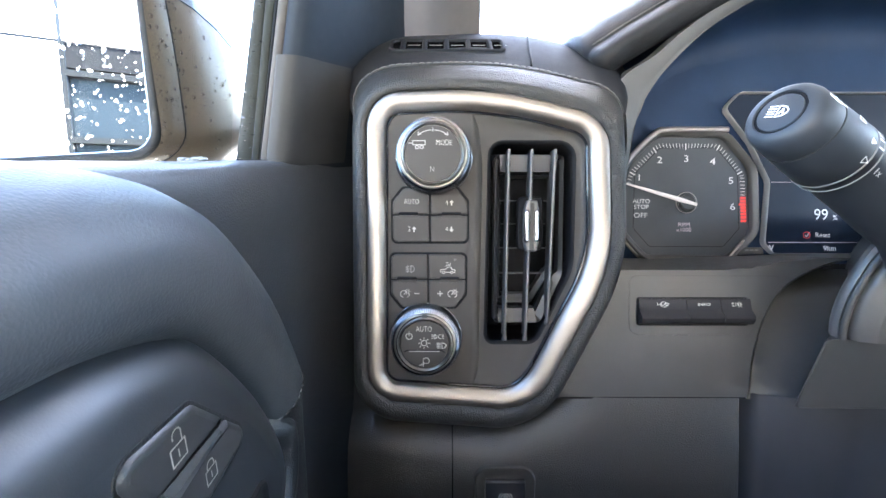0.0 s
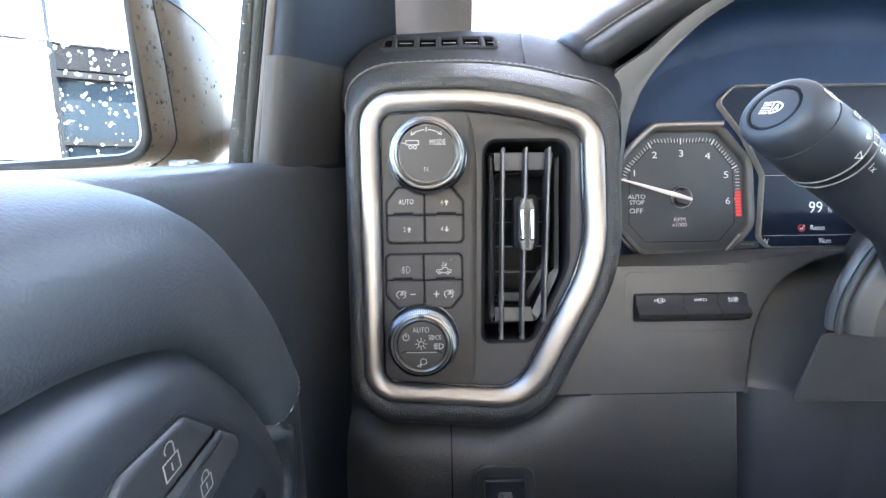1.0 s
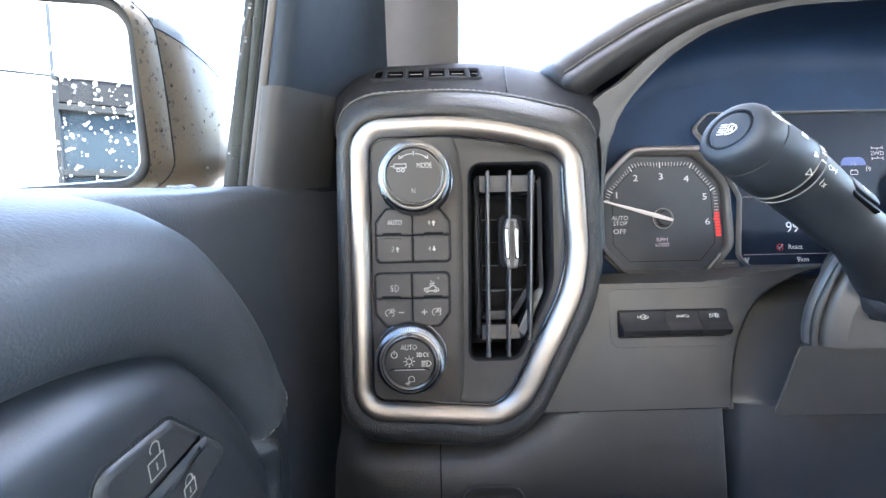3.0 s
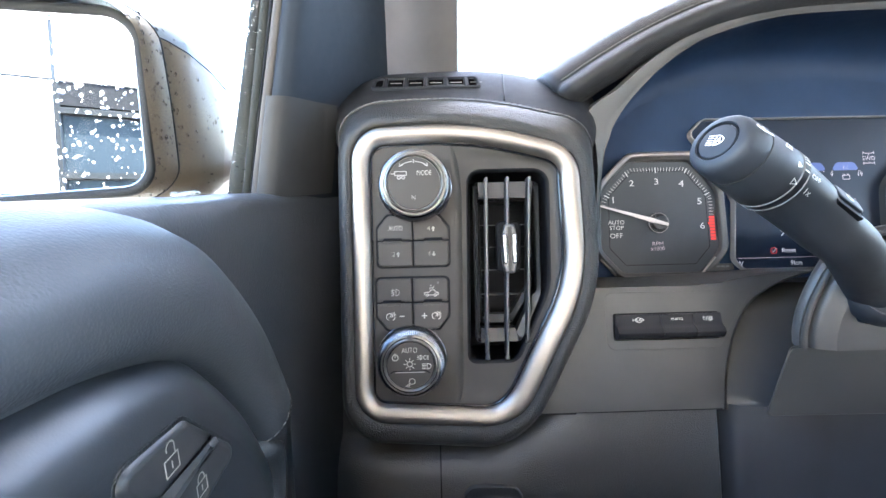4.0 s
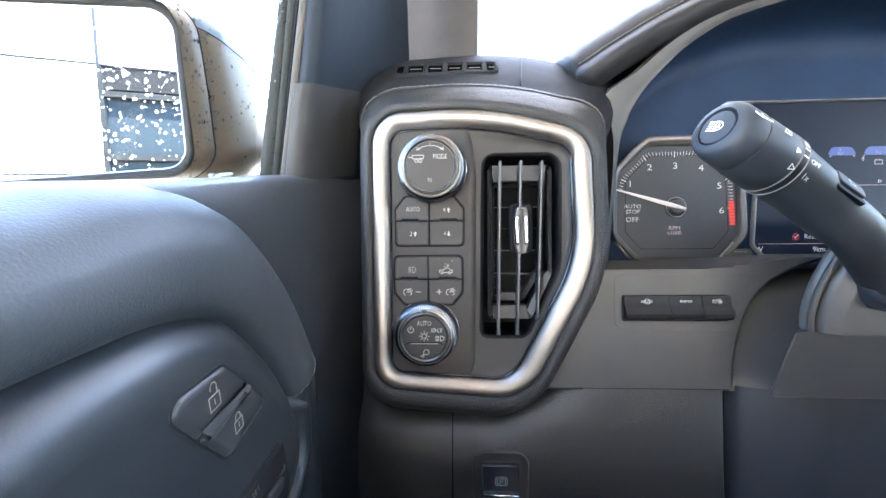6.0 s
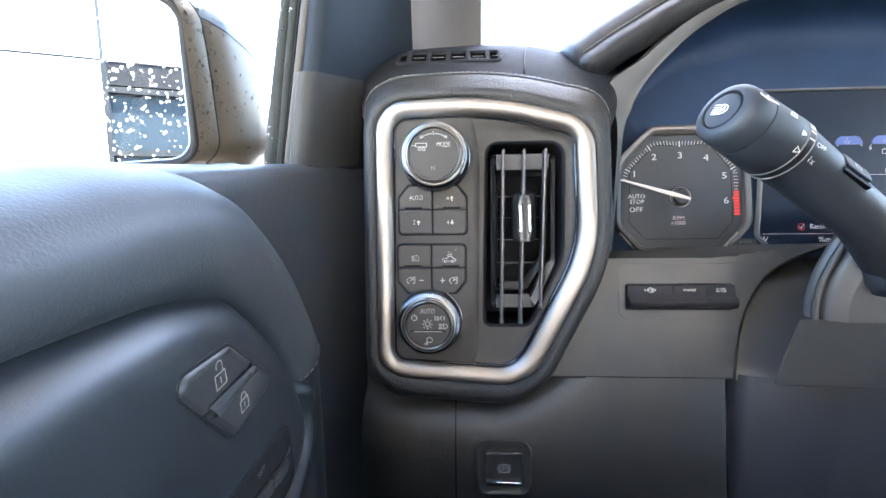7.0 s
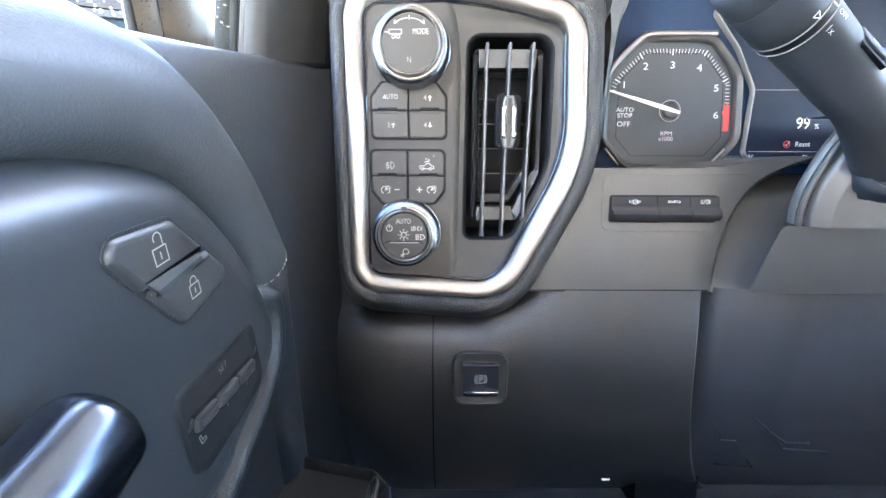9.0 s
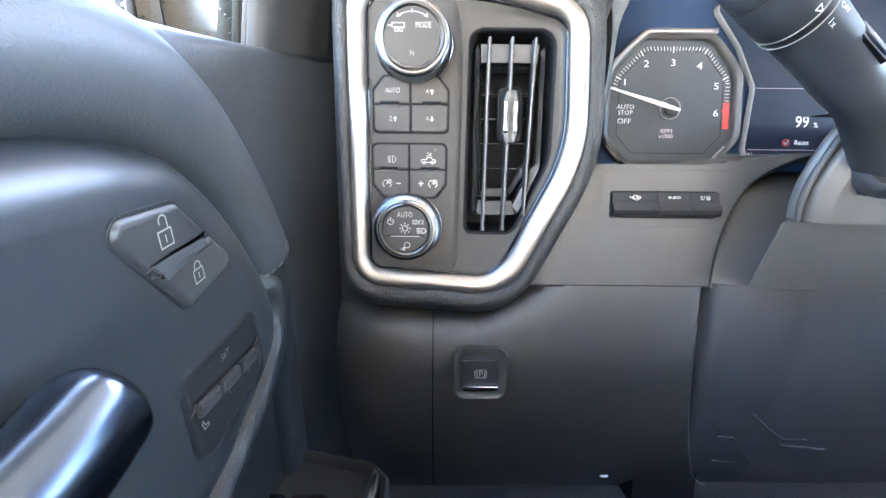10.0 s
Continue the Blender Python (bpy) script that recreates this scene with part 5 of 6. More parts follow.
for a in (0.0, math.pi, -math.pi / 2):
    bm = bmesh.new()
    d, s = Vector((math.cos(a), math.sin(a), 0)), Vector((-math.sin(a), math.cos(a), 0))
    loft(bm, [[d * r + s * w + Vector((0, 0, h)), d * r - s * w + Vector((0, 0, h)), d * r - s * w + Vector((0, 0, h - 0.012)), d * r + s * w + Vector((0, 0, h - 0.012))] for r, w, h in ((0.04, 0.020, -0.006), (0.11, 0.014, -0.006), (0.176, 0.012, 0.002))], True, (True, True))
    part("spoke", bm, SOFT, wheel)

# ---- driver's door ----
door = thing("door", pose(-0.13, 0.0, 1.30), "black padded driver's door with chrome handle", "car door")
DB = Vector((-0.13, 0.0, 1.30))
edge_c = [(-0.60, 1.566), (-0.30, 1.563), (-0.10, 1.561), (0.0, 1.559), (0.037, 1.558), (0.061, 1.556), (0.081, 1.5535), (0.103, 1.547), (0.118, 1.538), (0.136, 1.516), (0.148, 1.495), (0.1555, 1.477), (0.158, 1.461), (0.151, 1.444), (0.134, 1.4335), (0.109, 1.4265), (0.05, 1.418), (-0.3, 1.41), (-0.6, 1.41)]
edge = smooth_path([(0, y, z) for y, z in edge_c], 6)
prof = [(-3, -0.082), (0, -0.0765), (1.5, -0.0738), (5, -0.0708), (10, -0.0688), (16, -0.0678), (24, -0.0680), (32, -0.0700), (40, -0.0742), (47, -0.0800), (52.5, -0.0890), (55, -0.0985), (55, -0.110), (53, -0.121), (46, -0.131), (30, -0.136)]
n = len(edge)


def edge_ring(i, section, scale=1.0):
    """A section set across the pad's inner edge; outward distances are scaled."""
    p = edge[i]
    t = edge[min(i + 1, n - 1)] - edge[max(i - 1, 0)]
    nr = Vector((0, -t.z, t.y)).normalized()
    return [Vector((x, p.y, p.z)) + nr * a * (scale if a > 0 else 1) * MM - DB for a, x in section]


def pad_scale(p):
    """The pad is narrow under the glass and swells round its front corner."""
    k = max(0.0, min(1.0, (p.y - 0.03) / 0.085))
    return 0.66 + 0.19 * k * k * (3 - 2 * k)


cut = next(i for i, p in enumerate(edge) if p.z < 1.478 and p.y > 0.1)
rings = [edge_ring(i, prof, pad_scale(edge[i])) for i in range(cut + 1)]
bm = bmesh.new()
loft(bm, rings, False)
part("door_pad", bm, PAD, door, "dark grained vinyl upper pad", angle=60)
bm = bmesh.new()
RIM_S = [(-4, -0.0745), (-1.5, -0.0695), (1.5, -0.0672), (5, -0.0675), (9, -0.0715), (11, -0.079), (11, -0.09)]
loft(bm, [edge_ring(cut - 2, [(a, min(x, -0.0790)) for a, x in RIM_S]), edge_ring(cut, [(a, min(x, -0.0722)) for a, x in RIM_S])] + [edge_ring(i, RIM_S) for i in range(cut + 2, n)], False)
part("panel_rim", bm, RIMD, door, "smooth switch panel rim, darkened for its shade", angle=60)
bm = bmesh.new()
rows = []
for dz, back in ((0.0, 0.0), (0.012, 0.0012), (0.03, 0.0020), (0.06, 0.003), (0.10, 0.005), (0.18, 0.008)):
    q = [Vector((-0.079, -0.3, 1.477)) - DB, Vector((-0.0775, 0.10, 1.477)) - DB] + rings[cut][1:]
    rows.append([Vector((p.x - back, p.y, p.z - dz)) for p in q])
loft(bm, rows, False)
part("lower_door", bm, RIMD, door, "smooth lower door panel, darkened for its shade", angle=60)
bm = bmesh.new()
for k in range(1, 12):
    p, q = rings[cut][k], rings[cut][k + 1]
    m = max(1, int((q - p).length / 0.0030))
    for j in range(m):
        a, b = p.lerp(q, j / m), p.lerp(q, (j + 0.66) / m)
        tube(bm, [a + Vector((0.0003, 0, 0.0005)), b + Vector((0.0003, 0, 0.0005))], 0.00034, 6)
part("stitching", bm, THREAD2, door, "grey thread")
# switch panel with a bevelled upper edge below the pad
bm = bmesh.new()
body = loft(bm, [edge_ring(i, [(5, -0.090), (0.5, -0.0805), (-3, -0.0755), (-6.5, -0.0712), (-9.5, -0.0688), (-12.5, -0.0672), (-15.5, -0.0664), (-19, -0.0661)]) for i in range(n)], False)
bm.faces.new([r[-1] for r in body])
part("switch_panel", bm, LEDGE, door, "smooth dark switch panel", angle=60)
DOORP = Matrix.Translation(Vector((-0.0661, 0.0, 1.5)) - DB) @ Matrix.Rotation(radians(90), 4, "Z") @ Matrix.Rotation(radians(90), 4, "X")


def door_bm(bm):
    """Drawings in (y, z - 1500) millimetres, facing inboard."""
    bm.transform(DOORP)
    return bm


bm = bmesh.new()
LOCK_O = densify(rounded([(62.5, 36, 5), (93.5, 33.6, 6), (120.2, 3.4, 5), (87.6, -0.6, 6)], 6), 3)
plate(bm, [p + q * 0.0004 for p, q in zip(LOCK_O, normals(LOCK_O))], -2, 0.35, 0.2)
part("lock_well", door_bm(bm), RIMD, door)
for corners, lab in (([(64, 35.2, 4), (93.2, 32.7, 5), (105.6, 18.6, 1), (75.2, 18.2, 1)], "unlock"), ([(76.0, 17.0, 1), (106.6, 17.4, 1), (118.6, 4.2, 4), (87.8, 0.6, 5)], "lock")):
    bm = bmesh.new()
    o = densify(rounded(corners, 6), 3)
    sweep(bm, o, [(0, -1), (0, 0.5), (-0.6, 1.2), (-1.4, 1.6), (-2.2, 1.75)], (False, True))
    key = part("lock_switch", door_bm(bm), LOCKK, door, "black door %s switch" % lab)
    bm = bmesh.new()
    cx, cy = (84.6, 26.4) if lab == "unlock" else (94.9, 9.9)
    sc = 0.92 if lab == "unlock" else 0.82
    L = [[(-3, -4), (3, -4), (3, 1.2), (-3, 1.2), (-3, -4)], [(0, -2.6), (0, -0.4)]]
    L += [[(-1.9, 1.2), (-1.9, 2.4)] + arc(0, 2.4, 1.9, 180, 0, 8) + [(1.9, 1.2)]] if lab == "lock" else [[(1.9, 1.2), (1.9, 4.0)] + arc(0.2, 4.0, 1.8, 0, 200, 8)]
    strokes(bm, L, 0.45, 1.75, 0.1, sc, (cx, cy))
    part("marking", door_bm(bm), PRINT, key, smooth=False)
bm = bmesh.new()
loft(bm, [[Vector(p) * MM for p in ring] for ring in ([(77.0, 19.9, 1.5), (79.2, 16.4, 2.4), (81.4, 13.2, 1.7), (79, 17, -0.5)], [(100.5, 19.7, 1.6), (101.4, 17.9, 2.1), (102.4, 16.0, 1.7), (101.2, 18, -0.5)])], True, (True, True))
part("lock_divider", door_bm(bm), FACET, door, "smooth bevelled edge between lock switches, paler for sky sheen", smooth=False)
# seat memory switches
bm = bmesh.new()
MEM_O = densify(rounded([(75.5, -18.5, 4), (125.5, -22.6, 5), (126, -53, 8), (75, -53, 8)], 5), 3)
sweep(bm, MEM_O, [(1.6, -0.6), (0.7, 0.5), (-0.2, 0.95), (-1.0, 0.85), (-2.4, 0.4), (-3.4, 0.25)], (False, True))
mem = part("memory_panel", door_bm(bm), SHADE, door, "recessed seat memory panel", angle=60)
bm = bmesh.new()
plate(bm, rounded([(79, -29.2, 1), (123, -36.0, 1), (122.4, -38.4, 1), (79, -31.6, 1)], 3), -0.6, 0.45, 0.1)
part("key_slot", door_bm(bm), DEEP, mem)
for a, b in ((80.5, 92.6), (93.6, 106.4), (107.4, 120.5)):
    bm = bmesh.new()
    y0, y1 = -31.0 - (a - 80.5) * 0.155, -31.0 - (b - 80.5) * 0.155
    plate(bm, densify(rounded([(a, y0, 0.8), (b, y1, 0.8), (b - 1.4, y1 - 5.0, 1.2), (a - 1.4, y0 - 5.0, 1.2)], 3), 3), -1, 2.3, 1.2)
    part("memory_key", door_bm(bm), SOFT, mem, "small rocker key")
for y, z in ((77.5, -31.5), (122.6, -35.6)):
    bm = bmesh.new()
    tube(bm, [Vector((y - 2.4, z - 1.0, 0.2)) * MM, Vector((y, z, 1.2)) * MM, Vector((y + 2.4, z + 1.4, 0.4)) * MM], 0.0004, 6)
    part("slot_end", door_bm(bm), LEDGE, mem)
for word, at, size in (("SET", (101, -26.6), 2.6), ("1", (98.5, -41.4), 2.6), ("2", (113.6, -43.2), 2.6)):
    lettering("marking", word, size, (0, 0), FAINT, mem, m=DOORP @ Matrix.Translation(Vector((at[0], at[1], 0.4)) * MM))
bm = bmesh.new()
strokes(bm, [[(-1.2, 2.6), (-0.4, -0.6), (1.9, -0.9), (2.2, -2.6), (-1.5, -2.2), (-2.4, 2.0), (-1.2, 2.6)]], 0.45, 0.25, 0.12, 0.72, (82.2, -40.6))
part("marking", door_bm(bm), FAINT, mem, smooth=False)
# chrome pull handle
bm = bmesh.new()
hp = smooth_path([(-0.0535, 0.0435, 1.5068), (-0.0534, 0.0430, 1.5068), (-0.0534, 0.0415, 1.5067), (-0.0533, 0.0390, 1.5066), (-0.0530, 0.0355, 1.5062), (-0.0525, 0.022, 1.5046), (-0.054, -0.02, 1.5008), (-0.058, -0.06, 1.4978)], 6)


def bullet(t):
    """The handle's round nose."""
    d = min(1.0, (hp[0] - hp[round(t * (len(hp) - 1))]).length / 0.0075)
    return 0.0101 * max(0.02, (1 - (1 - d) ** 2.5) ** 0.42)


tube(bm, [p - DB for p in hp], bullet, 32, 1.05, (0, 0, 1))
handle = part("pull_handle", bm, HANDLE, door, "polished chrome inside handle", angle=80)
# door skin below the glass, running forward past the pad
bm = bmesh.new()
rows = []
for y, fx_ in ((-0.9, -0.108), (0.0, -0.108), (0.10, -0.108), (0.14, -0.1078), (0.17, -0.1065), (0.20, -0.103), (0.23, -0.098), (0.255, -0.0925), (0.28, -0.086), (0.305, -0.0765), (0.325, -0.066), (0.36, -0.05)):
    lift = 0.0078 * max(0.0, min(1.0, (0.265 - y) / 0.15)) ** 1.2
    rows.append([Vector((x, y, z + (lift if z > 1.575 else 0))) - DB for x, z in ((-0.150, 1.570), (-0.150, 1.584), (-0.146, 1.5862), (fx_ - 0.018, 1.5865), (fx_ - 0.009, 1.5855), (fx_ - 0.004, 1.5830), (fx_ - 0.001, 1.5780), (fx_, 1.570), (fx_, 1.54), (fx_ - 0.001, 1.48), (fx_ - 0.003, 1.30), (fx_ - 0.006, 0.82))])
loft(bm, rows, False)
part("door_skin", bm, SKIN, door, "dark vinyl door top below the glass", angle=60)
bm = bmesh.new()
box(bm, -0.150, -0.122, -0.98, 0.40, 1.30, 1.583)
box(bm, -0.150, -0.112, -0.98, 0.36, 0.85, 1.44)
bm.transform(Matrix.Translation(-DB))
part("door_shell", bm, DEEP, door, smooth=False)
bm = bmesh.new()
arm_o = densify(rounded([(-120, 182, 4), (-28, 163, 9), (-17, 152, 9), (-17, -60, 10), (-120, -60, 4)], 5), 6)
sweep(bm, arm_o, [(0, -40), (0, 0), (-0.8, 1.4), (-2, 2), (-3, 1.2), (-5, -4)], (False, True))
bm.transform(Matrix.Translation(Vector((0, 0, 1.345)) - DB))
arm_rest = part("armrest", bm, SHADE, door, "black armrest with a raised rim")
bm = bmesh.new()
tube(bm, [Vector((-0.0262, 0.158, 1.342)) - DB, Vector((-0.0265, 0.152, 1.3435)) - DB, Vector((-0.029, 0.12, 1.344)) - DB, Vector((-0.031, 0.06, 1.344)) - DB], lambda t: 0.0045, 14)
part("armrest_trim", bm, CHROME, arm_rest, "bright armrest trim")
for k in range(2):
    bm = bmesh.new()
    plate(bm, rounded([(-95 + 24 * k, 140, 3), (-74 + 24 * k, 140, 3), (-74 + 24 * k, 100, 3), (-95 + 24 * k, 100, 3)], 4), -5, 4, 2)
    bm.transform(Matrix.Translation(Vector((0, 0, 1.345)) - DB))
    part("window_switch", bm, GLOSS, arm_rest, "black window switch")

# ---- pillar trim, seals, windows ----
pillar = thing("pillar_trim", pose(-0.09, 0.29, 1.585), "dark windscreen pillar trim with a pale lower cover", "pillar trim")
PB = Vector((-0.09, 0.29, 1.585))


def skin(bm, a0, b0, a1, b1, bulge=0.0, nu=8, nv=8, thick=None):
    """A slightly bowed four-cornered skin: bottom a0-b0, top a1-b1."""
    a0, b0, a1, b1 = (Vector(q) for q in (a0, b0, a1, b1))
    nrm = (b0 - a0).cross(a1 - a0).normalized()
    rows = []
    for j in range(nv + 1):
        p, q = a0.lerp(a1, j / nv), b0.lerp(b1, j / nv)
        rows.append([p.lerp(q, i / nu) + nrm * bulge * math.sin(math.pi * i / nu) - PB for i in range(nu + 1)])
    loft(bm, rows, False)


def strip(bm, xy0, xy1, z0, z1, nz=6):
    """An upright skin between two cross-sections of x, y points."""
    rows = []
    for j in range(nz + 1):
        k = j / nz
        rows.append([Vector((a[0] + (b[0] - a[0]) * k, a[1] + (b[1] - a[1]) * k, z0 + (z1 - z0) * k)) - PB for a, b in zip(xy0, xy1)])
    loft(bm, rows, False)


def bowed(pts, per=5):
    return [(p.x, p.y) for p in smooth_path([(*p, 0) for p in pts], per)]


bm = bmesh.new()
strip(bm, bowed([(-0.1135, 0.269), (-0.1105, 0.2660), (-0.104, 0.2658), (-0.097, 0.271), (-0.085, 0.293), (-0.06, 0.338), (-0.032, 0.374)]),
      bowed([(-0.0635, 0.267), (-0.0605, 0.2640), (-0.055, 0.2640), (-0.049, 0.269), (-0.044, 0.291), (-0.037, 0.335), (-0.031, 0.366)]), 1.578, 1.80)
part("pillar_skin", bm, TRIM, pillar, "dark pillar skin with some glare blue in its colour", angle=60)
bm = bmesh.new()
strip(bm, bowed([(-0.1125, 0.2660), (-0.1105, 0.2645), (-0.104, 0.2640), (-0.097, 0.2695), (-0.086, 0.290), (-0.0745, 0.3150)]),
      bowed([(-0.0985, 0.2650), (-0.0965, 0.2638), (-0.0905, 0.2635), (-0.084, 0.2685), (-0.0755, 0.289), (-0.0645, 0.3120)]), 1.583, 1.6475)
bm.transform(Matrix.Translation((0.0010, -0.0042, 0)))
part("lower_cover", bm, COVER, pillar, "dark lower pillar cover", angle=60)
bm = bmesh.new()
strip(bm, [(-0.0785, 0.3020), (-0.0765, 0.3055), (-0.0730, 0.3140)], [(-0.0695, 0.2980), (-0.0675, 0.3015), (-0.0635, 0.3105)], 1.586, 1.6430)
bm.transform(Matrix.Translation((0.0016, -0.0085, 0)))
part("cover_edge", bm, COVER, pillar, "pale grey cover edge")
bm = bmesh.new()
skin(bm, (-0.055, 0.395, 1.62), (0.0295, 0.375, 1.62), (-0.06, 0.385, 1.84), (0.031, 0.365, 1.84), -0.006)
skin(bm, (0.0295, 0.375, 1.62), (0.034, 0.42, 1.62), (0.031, 0.365, 1.84), (0.036, 0.42, 1.84), 0.0)
part("inner_pillar", bm, INNERP, pillar, "taupe grey inner windscreen pillar", angle=80)
bm = bmesh.new()
skin(bm, (-0.05, 0.30, 1.80), (0.031, 0.365, 1.84), (-0.10, -0.05, 1.99), (0.0, -0.05, 1.99), 0.0)
skin(bm, (-0.10, 0.26, 1.80), (-0.05, 0.30, 1.80), (-0.13, -0.05, 1.99), (-0.10, -0.05, 1.99), 0.0)
part("upper_pillar", bm, PILLAR, pillar, "pale grey upper pillar")

seal = thing("window_seal", pose(-0.13, 0.265, 1.585), "black rubber window seal with rain drops", "window seal")
SB = Vector((-0.13, 0.265, 1.585))
SEALS = [("seal_strip", SEALGREY, (-0.1345, -0.1235), (-0.0815, -0.0775), 0.2700), ("seal_lip", SEALGREY, (-0.1238, -0.1180), (-0.0778, -0.0705), 0.2685),
         ("seal_groove", DEEP, (-0.1185, -0.1165), (-0.0712, -0.0660), 0.2680), ("frame_strip", INNERP, (-0.1172, -0.1108), (-0.0670, -0.0610), 0.2665)]
for name, mat, bot, top_, y in SEALS:
    bm = bmesh.new()
    rows = []
    for j in range(9):
        k = j / 8
        a, b = bot[0] + (top_[0] - bot[0]) * k, bot[1] + (top_[1] - bot[1]) * k
        rows.append([Vector((a + (b - a) * u, y - 0.0016 * math.sin(math.pi * u) + (0.012 if u in (0, 1) and i_ else 0), 1.584 + 0.216 * k)) - SB for i_, u in ((1, 0), (0, 0.02), (0, 0.2), (0, 0.5), (0, 0.8), (0, 0.98), (1, 1))])
    loft(bm, rows, False)
    part(name, bm, mat, seal, angle=60)
bm = bmesh.new()
skin(bm, (-0.133, 0.262, 1.587), (-0.133, -0.88, 1.587), (-0.095, 0.26, 1.80), (-0.095, -0.88, 1.80))
bm.transform(Matrix.Translation(PB))
pane = part("window_1", bm, PANE, None, smooth=False)
pane.visible_shadow = False
tagged(pane, "clear driver's side window glass", "window", kind="structure")

# ---- door mirror ----
MIR = pose(-0.238, 0.345, 1.594, 90, 0, 14)
mirror = thing("door_mirror", MIR, "bronze-grey door mirror wet with rain drops", "door mirror")
GLASS_T = Matrix.Rotation(radians(-6), 4, "X")
GLASS_O = densify(rounded([(-190, 134, 22), (3.5, 134, 22), (0.5, -4, 20), (-190, -14, 20)], 8), 4)
bm = bmesh.new()
plate(bm, GLASS_O, -1.2, 0, 0.2)
bm.transform(GLASS_T)
part("mirror_glass", bm, MIRROR, mirror, "silvered mirror glass", smooth=False)
bm = bmesh.new()
sweep(bm, GLASS_O, [(-1.5, -16), (-0.6, 1.0), (0.6, 2.6), (3.0, 4.0), (5.5, 4.2), (7.0, 3.0), (7.6, 0.5), (7.6, -6)])
bm.transform(GLASS_T)
part("mirror_rim", bm, RUBBER, mirror, "black mirror rim", angle=60)
bm = bmesh.new()
sweep(bm, GLASS_O, [(-1.5, 0.05), (-0.9, 0.4), (-0.5, 0.8)])
bm.transform(GLASS_T)
part("glass_bevel", bm, CHROME, mirror, "bright bevelled edge of the glass")


def housing_row(grow, depth):
    out = []
    for p, q in zip(GLASS_O, normals(GLASS_O)):
        k = max(0.0, q.x)
        up = min(1.0, max(0.0, (p.y / MM - 40) / 95))
        grow_ = grow * (1 - 0.27 * up * up)
        out.append(Vector((p.x + q.x * (7.4 + grow_ * (0.35 + 0.65 * k)) * MM, p.y + q.y * (7.4 + grow * (0.42 if q.y < 0 else 0.35)) * MM, -depth * MM)))
    return out


bm = bmesh.new()
loft(bm, [housing_row(0.2, -1.5), housing_row(4, 1), housing_row(9, 6), housing_row(13.5, 12)])
part("housing_frame", bm, PAINT, mirror, "bronze-grey housing frame", angle=60)
SHELL = [housing_row(g, d) for g, d in ((13.2, 12.6), (19, 16), (32, 28), (43, 46), (50, 70), (47, 95), (34, 120), (-20, 135))]
CUT, CUT_N = Vector((0, 0.119, -0.012)), Vector((0, 48, -27)).normalized()
for name, mat, sign, label in (("housing_shell", PAINT, 1, "bronze-grey painted housing shell"), ("housing_cap", CAPPAINT, -1, "glossy housing cap with sky blue in its colour")):
    bm = bmesh.new()
    loft(bm, SHELL, True, (False, True))
    bmesh.ops.bisect_plane(bm, geom=bm.verts[:] + bm.edges[:] + bm.faces[:], plane_co=CUT + CUT_N * 0.0006 * -sign, plane_no=CUT_N * sign, clear_outer=True)
    part(name, bm, mat, mirror, label, angle=60)
bm = bmesh.new()
groove = [p for p, q in zip(housing_row(13.6, 12.3), normals(GLASS_O)) if q.x > 0.3]
tube(bm, groove, 0.0007, 6, 1.0, (0, 0, 1))
part("housing_seam", bm, DEEP, mirror, "dark seam between frame and shell")
bm = bmesh.new()
box(bm, 30, 110, -60, -30, -95, -50, MM)
part("mirror_arm", bm, RUBBER, mirror, "black mirror arm", smooth=False)


def drops(name, m, spots, label, mat=WATER):
    bm = bmesh.new()
    for x, y, h, r in spots:
        k = len(bm.verts)
        bmesh.ops.create_icosphere(bm, subdivisions=2, radius=r * MM, matrix=Matrix.Translation(Vector((x, y, h)) * MM) @ Matrix.Rotation(random.uniform(-0.5, 0.5), 4, "Z") @ Matrix.Diagonal((random.uniform(0.8, 1.1), random.uniform(0.9, 1.45), 0.42, 1)))
    for f in bm.faces:
        f.smooth = True
    me = bpy.data.meshes.new(name)
    bm.to_mesh(me)
    bm.free()
    me.materials.append(mat)
    ob = new(name, me)
    ob.matrix_world = m
    return tagged(ob, label, "water drops", kind="stuff")


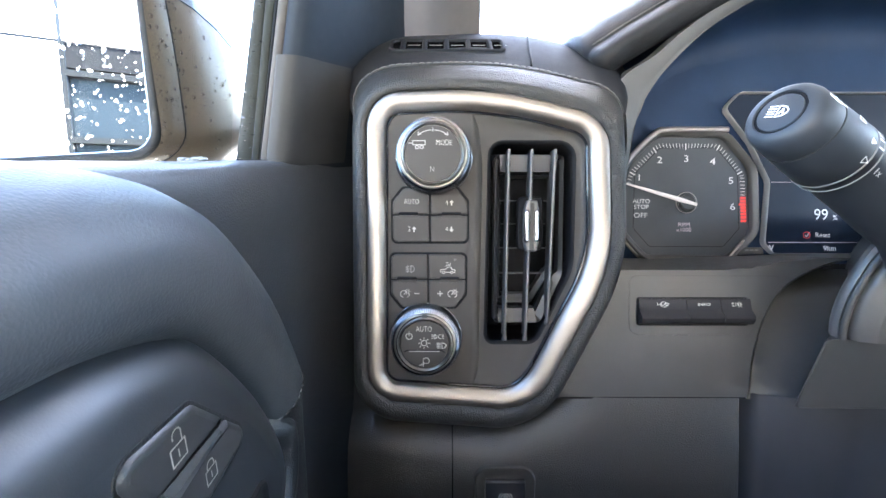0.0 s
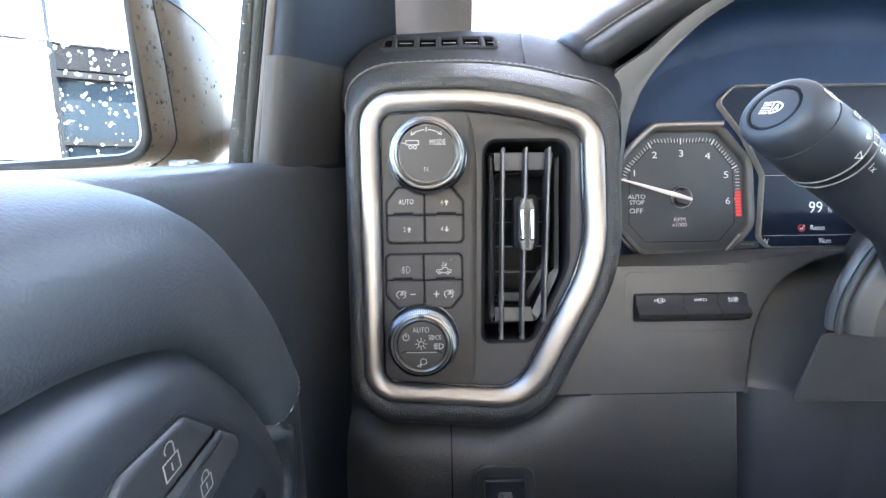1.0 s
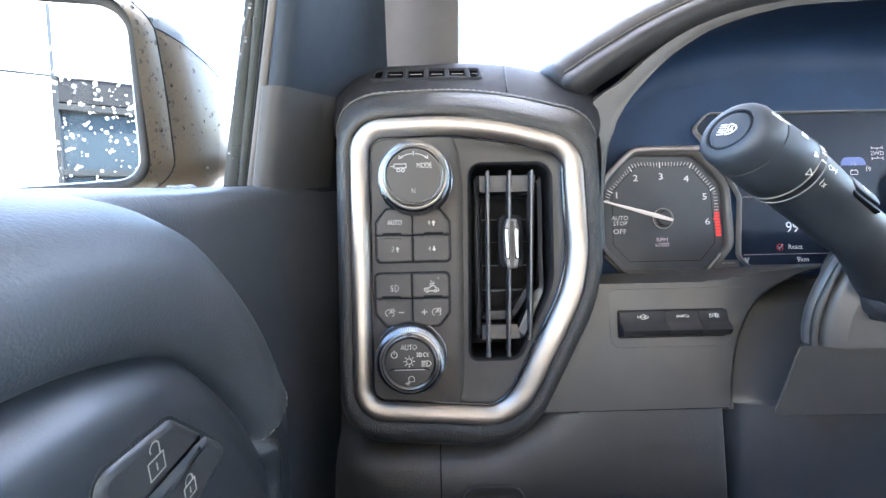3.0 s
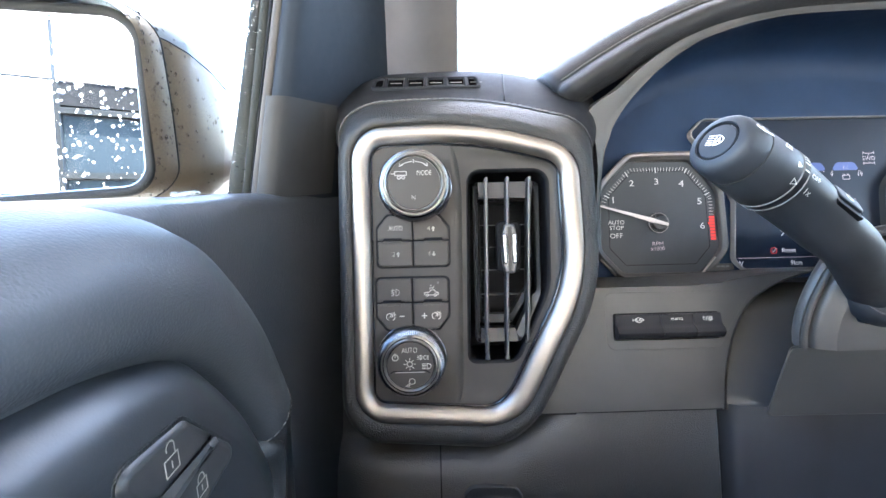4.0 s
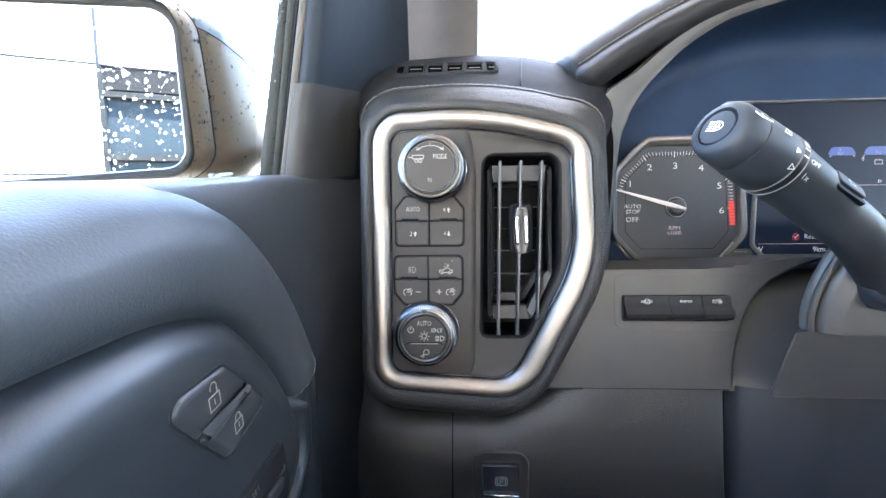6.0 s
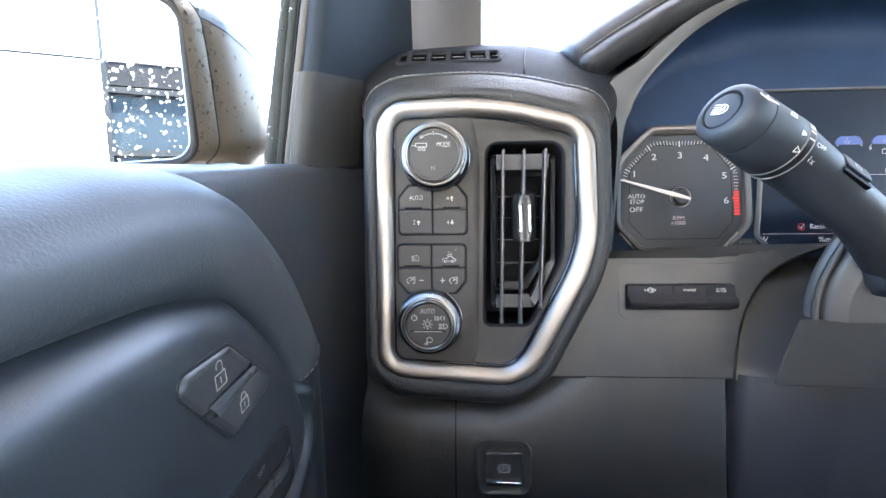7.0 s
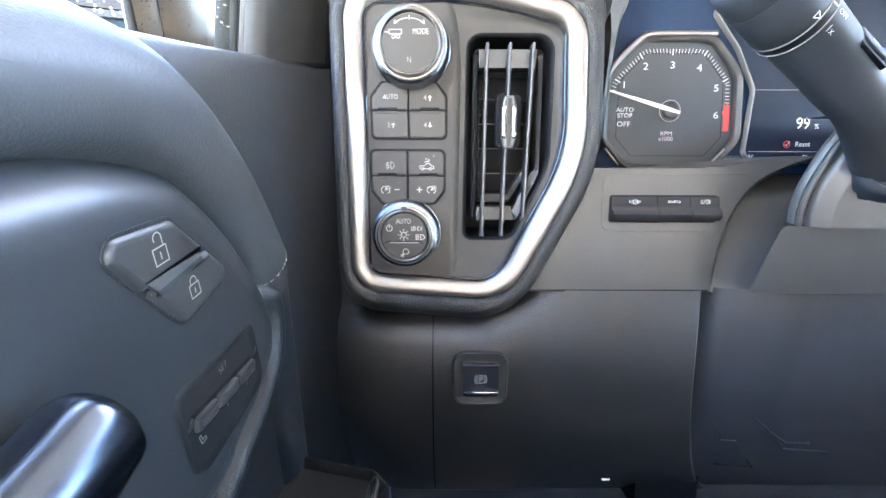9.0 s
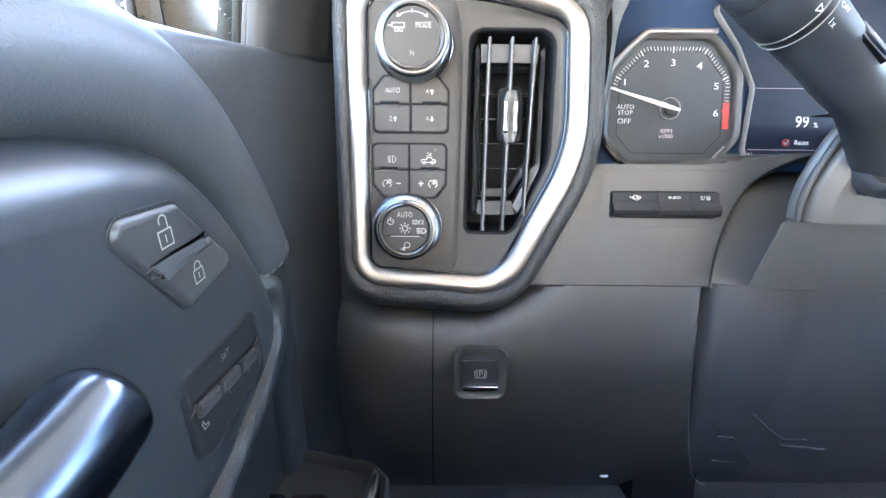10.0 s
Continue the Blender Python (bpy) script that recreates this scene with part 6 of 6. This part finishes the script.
rng = random.Random(5)
spots = []
for k in range(190):
    x, y = rng.uniform(-70, 0), rng.uniform(-5, 84)
    spots.append((x if rng.random() < 0.85 else x - 60, y, 0.1, rng.choice((0.4, 0.6, 0.8, 1.1, 1.4)) * rng.uniform(0.7, 1.1)))
for k in range(70):
    spots.append((rng.uniform(-60, 0), rng.uniform(70, 130), 0.1, rng.uniform(0.5, 1.9)))
for k in range(40):
    spots.append((rng.uniform(-180, -60), rng.uniform(-10, 130), 0.1, rng.uniform(0.4, 1.0)))
drops("water_drops", MIR @ GLASS_T, spots, "clear rain drops on the mirror glass")

wet = []
rows = [housing_row(g, d) for g, d in ((0.2, -1.5), (4, 1), (9, 6), (13.5, 12), (19, 16), (32, 28), (43, 46))]
side_idx = [i for i, q in enumerate(normals(GLASS_O)) if q.x > 0.25]
for k in range(260):
    i, r = rng.choice(side_idx), rng.randrange(len(rows) - 1)
    p = rows[r][i].lerp(rows[r + 1][i], rng.random()) + Vector((0, rng.uniform(-2, 2) * MM, 0))
    wet.append((p.x / MM, p.y / MM, p.z / MM, rng.choice((0.4, 0.6, 0.8, 1.1, 1.7)) * rng.uniform(0.7, 1.1)))
drops("water_drops", MIR, wet, "rain drops on the mirror housing, tinted to look dark", BEAD)
wet = []
for k in range(140):
    s_ = rng.random()
    wet.append(((-0.1275 + 0.047 * s_ + rng.uniform(-0.004, 0.005)) / MM, 267.0 - 0.5, (1.586 + 0.2 * s_) / MM, rng.uniform(0.3, 1.1)))
drops("water_drops", Matrix.Identity(4), wet, "clear rain drops on the window seal")

# lump of melting ice at the mirror's foot
bm = bmesh.new()
for k in range(9):
    x, y, r = rng.uniform(-9, 9), rng.uniform(-2, 2), rng.uniform(2.2, 4.2)
    bmesh.ops.create_icosphere(bm, subdivisions=2, radius=r * MM, matrix=Matrix.Translation(Vector((x, y, -1 + rng.uniform(-0.8, 0.8))) * MM) @ Matrix.Diagonal((1.3, 1, 0.7, 1)))
for v in bm.verts:
    v.co += Vector((rng.uniform(-1, 1), rng.uniform(-1, 1), rng.uniform(-1, 1))) * 0.0004
ice = part("ice_lump", bm, ICE, None, angle=80)
ice.matrix_world = pose(-0.212, 0.352, 1.583)
tagged(ice, "small pale lump of melting ice at the mirror's foot", "ice")
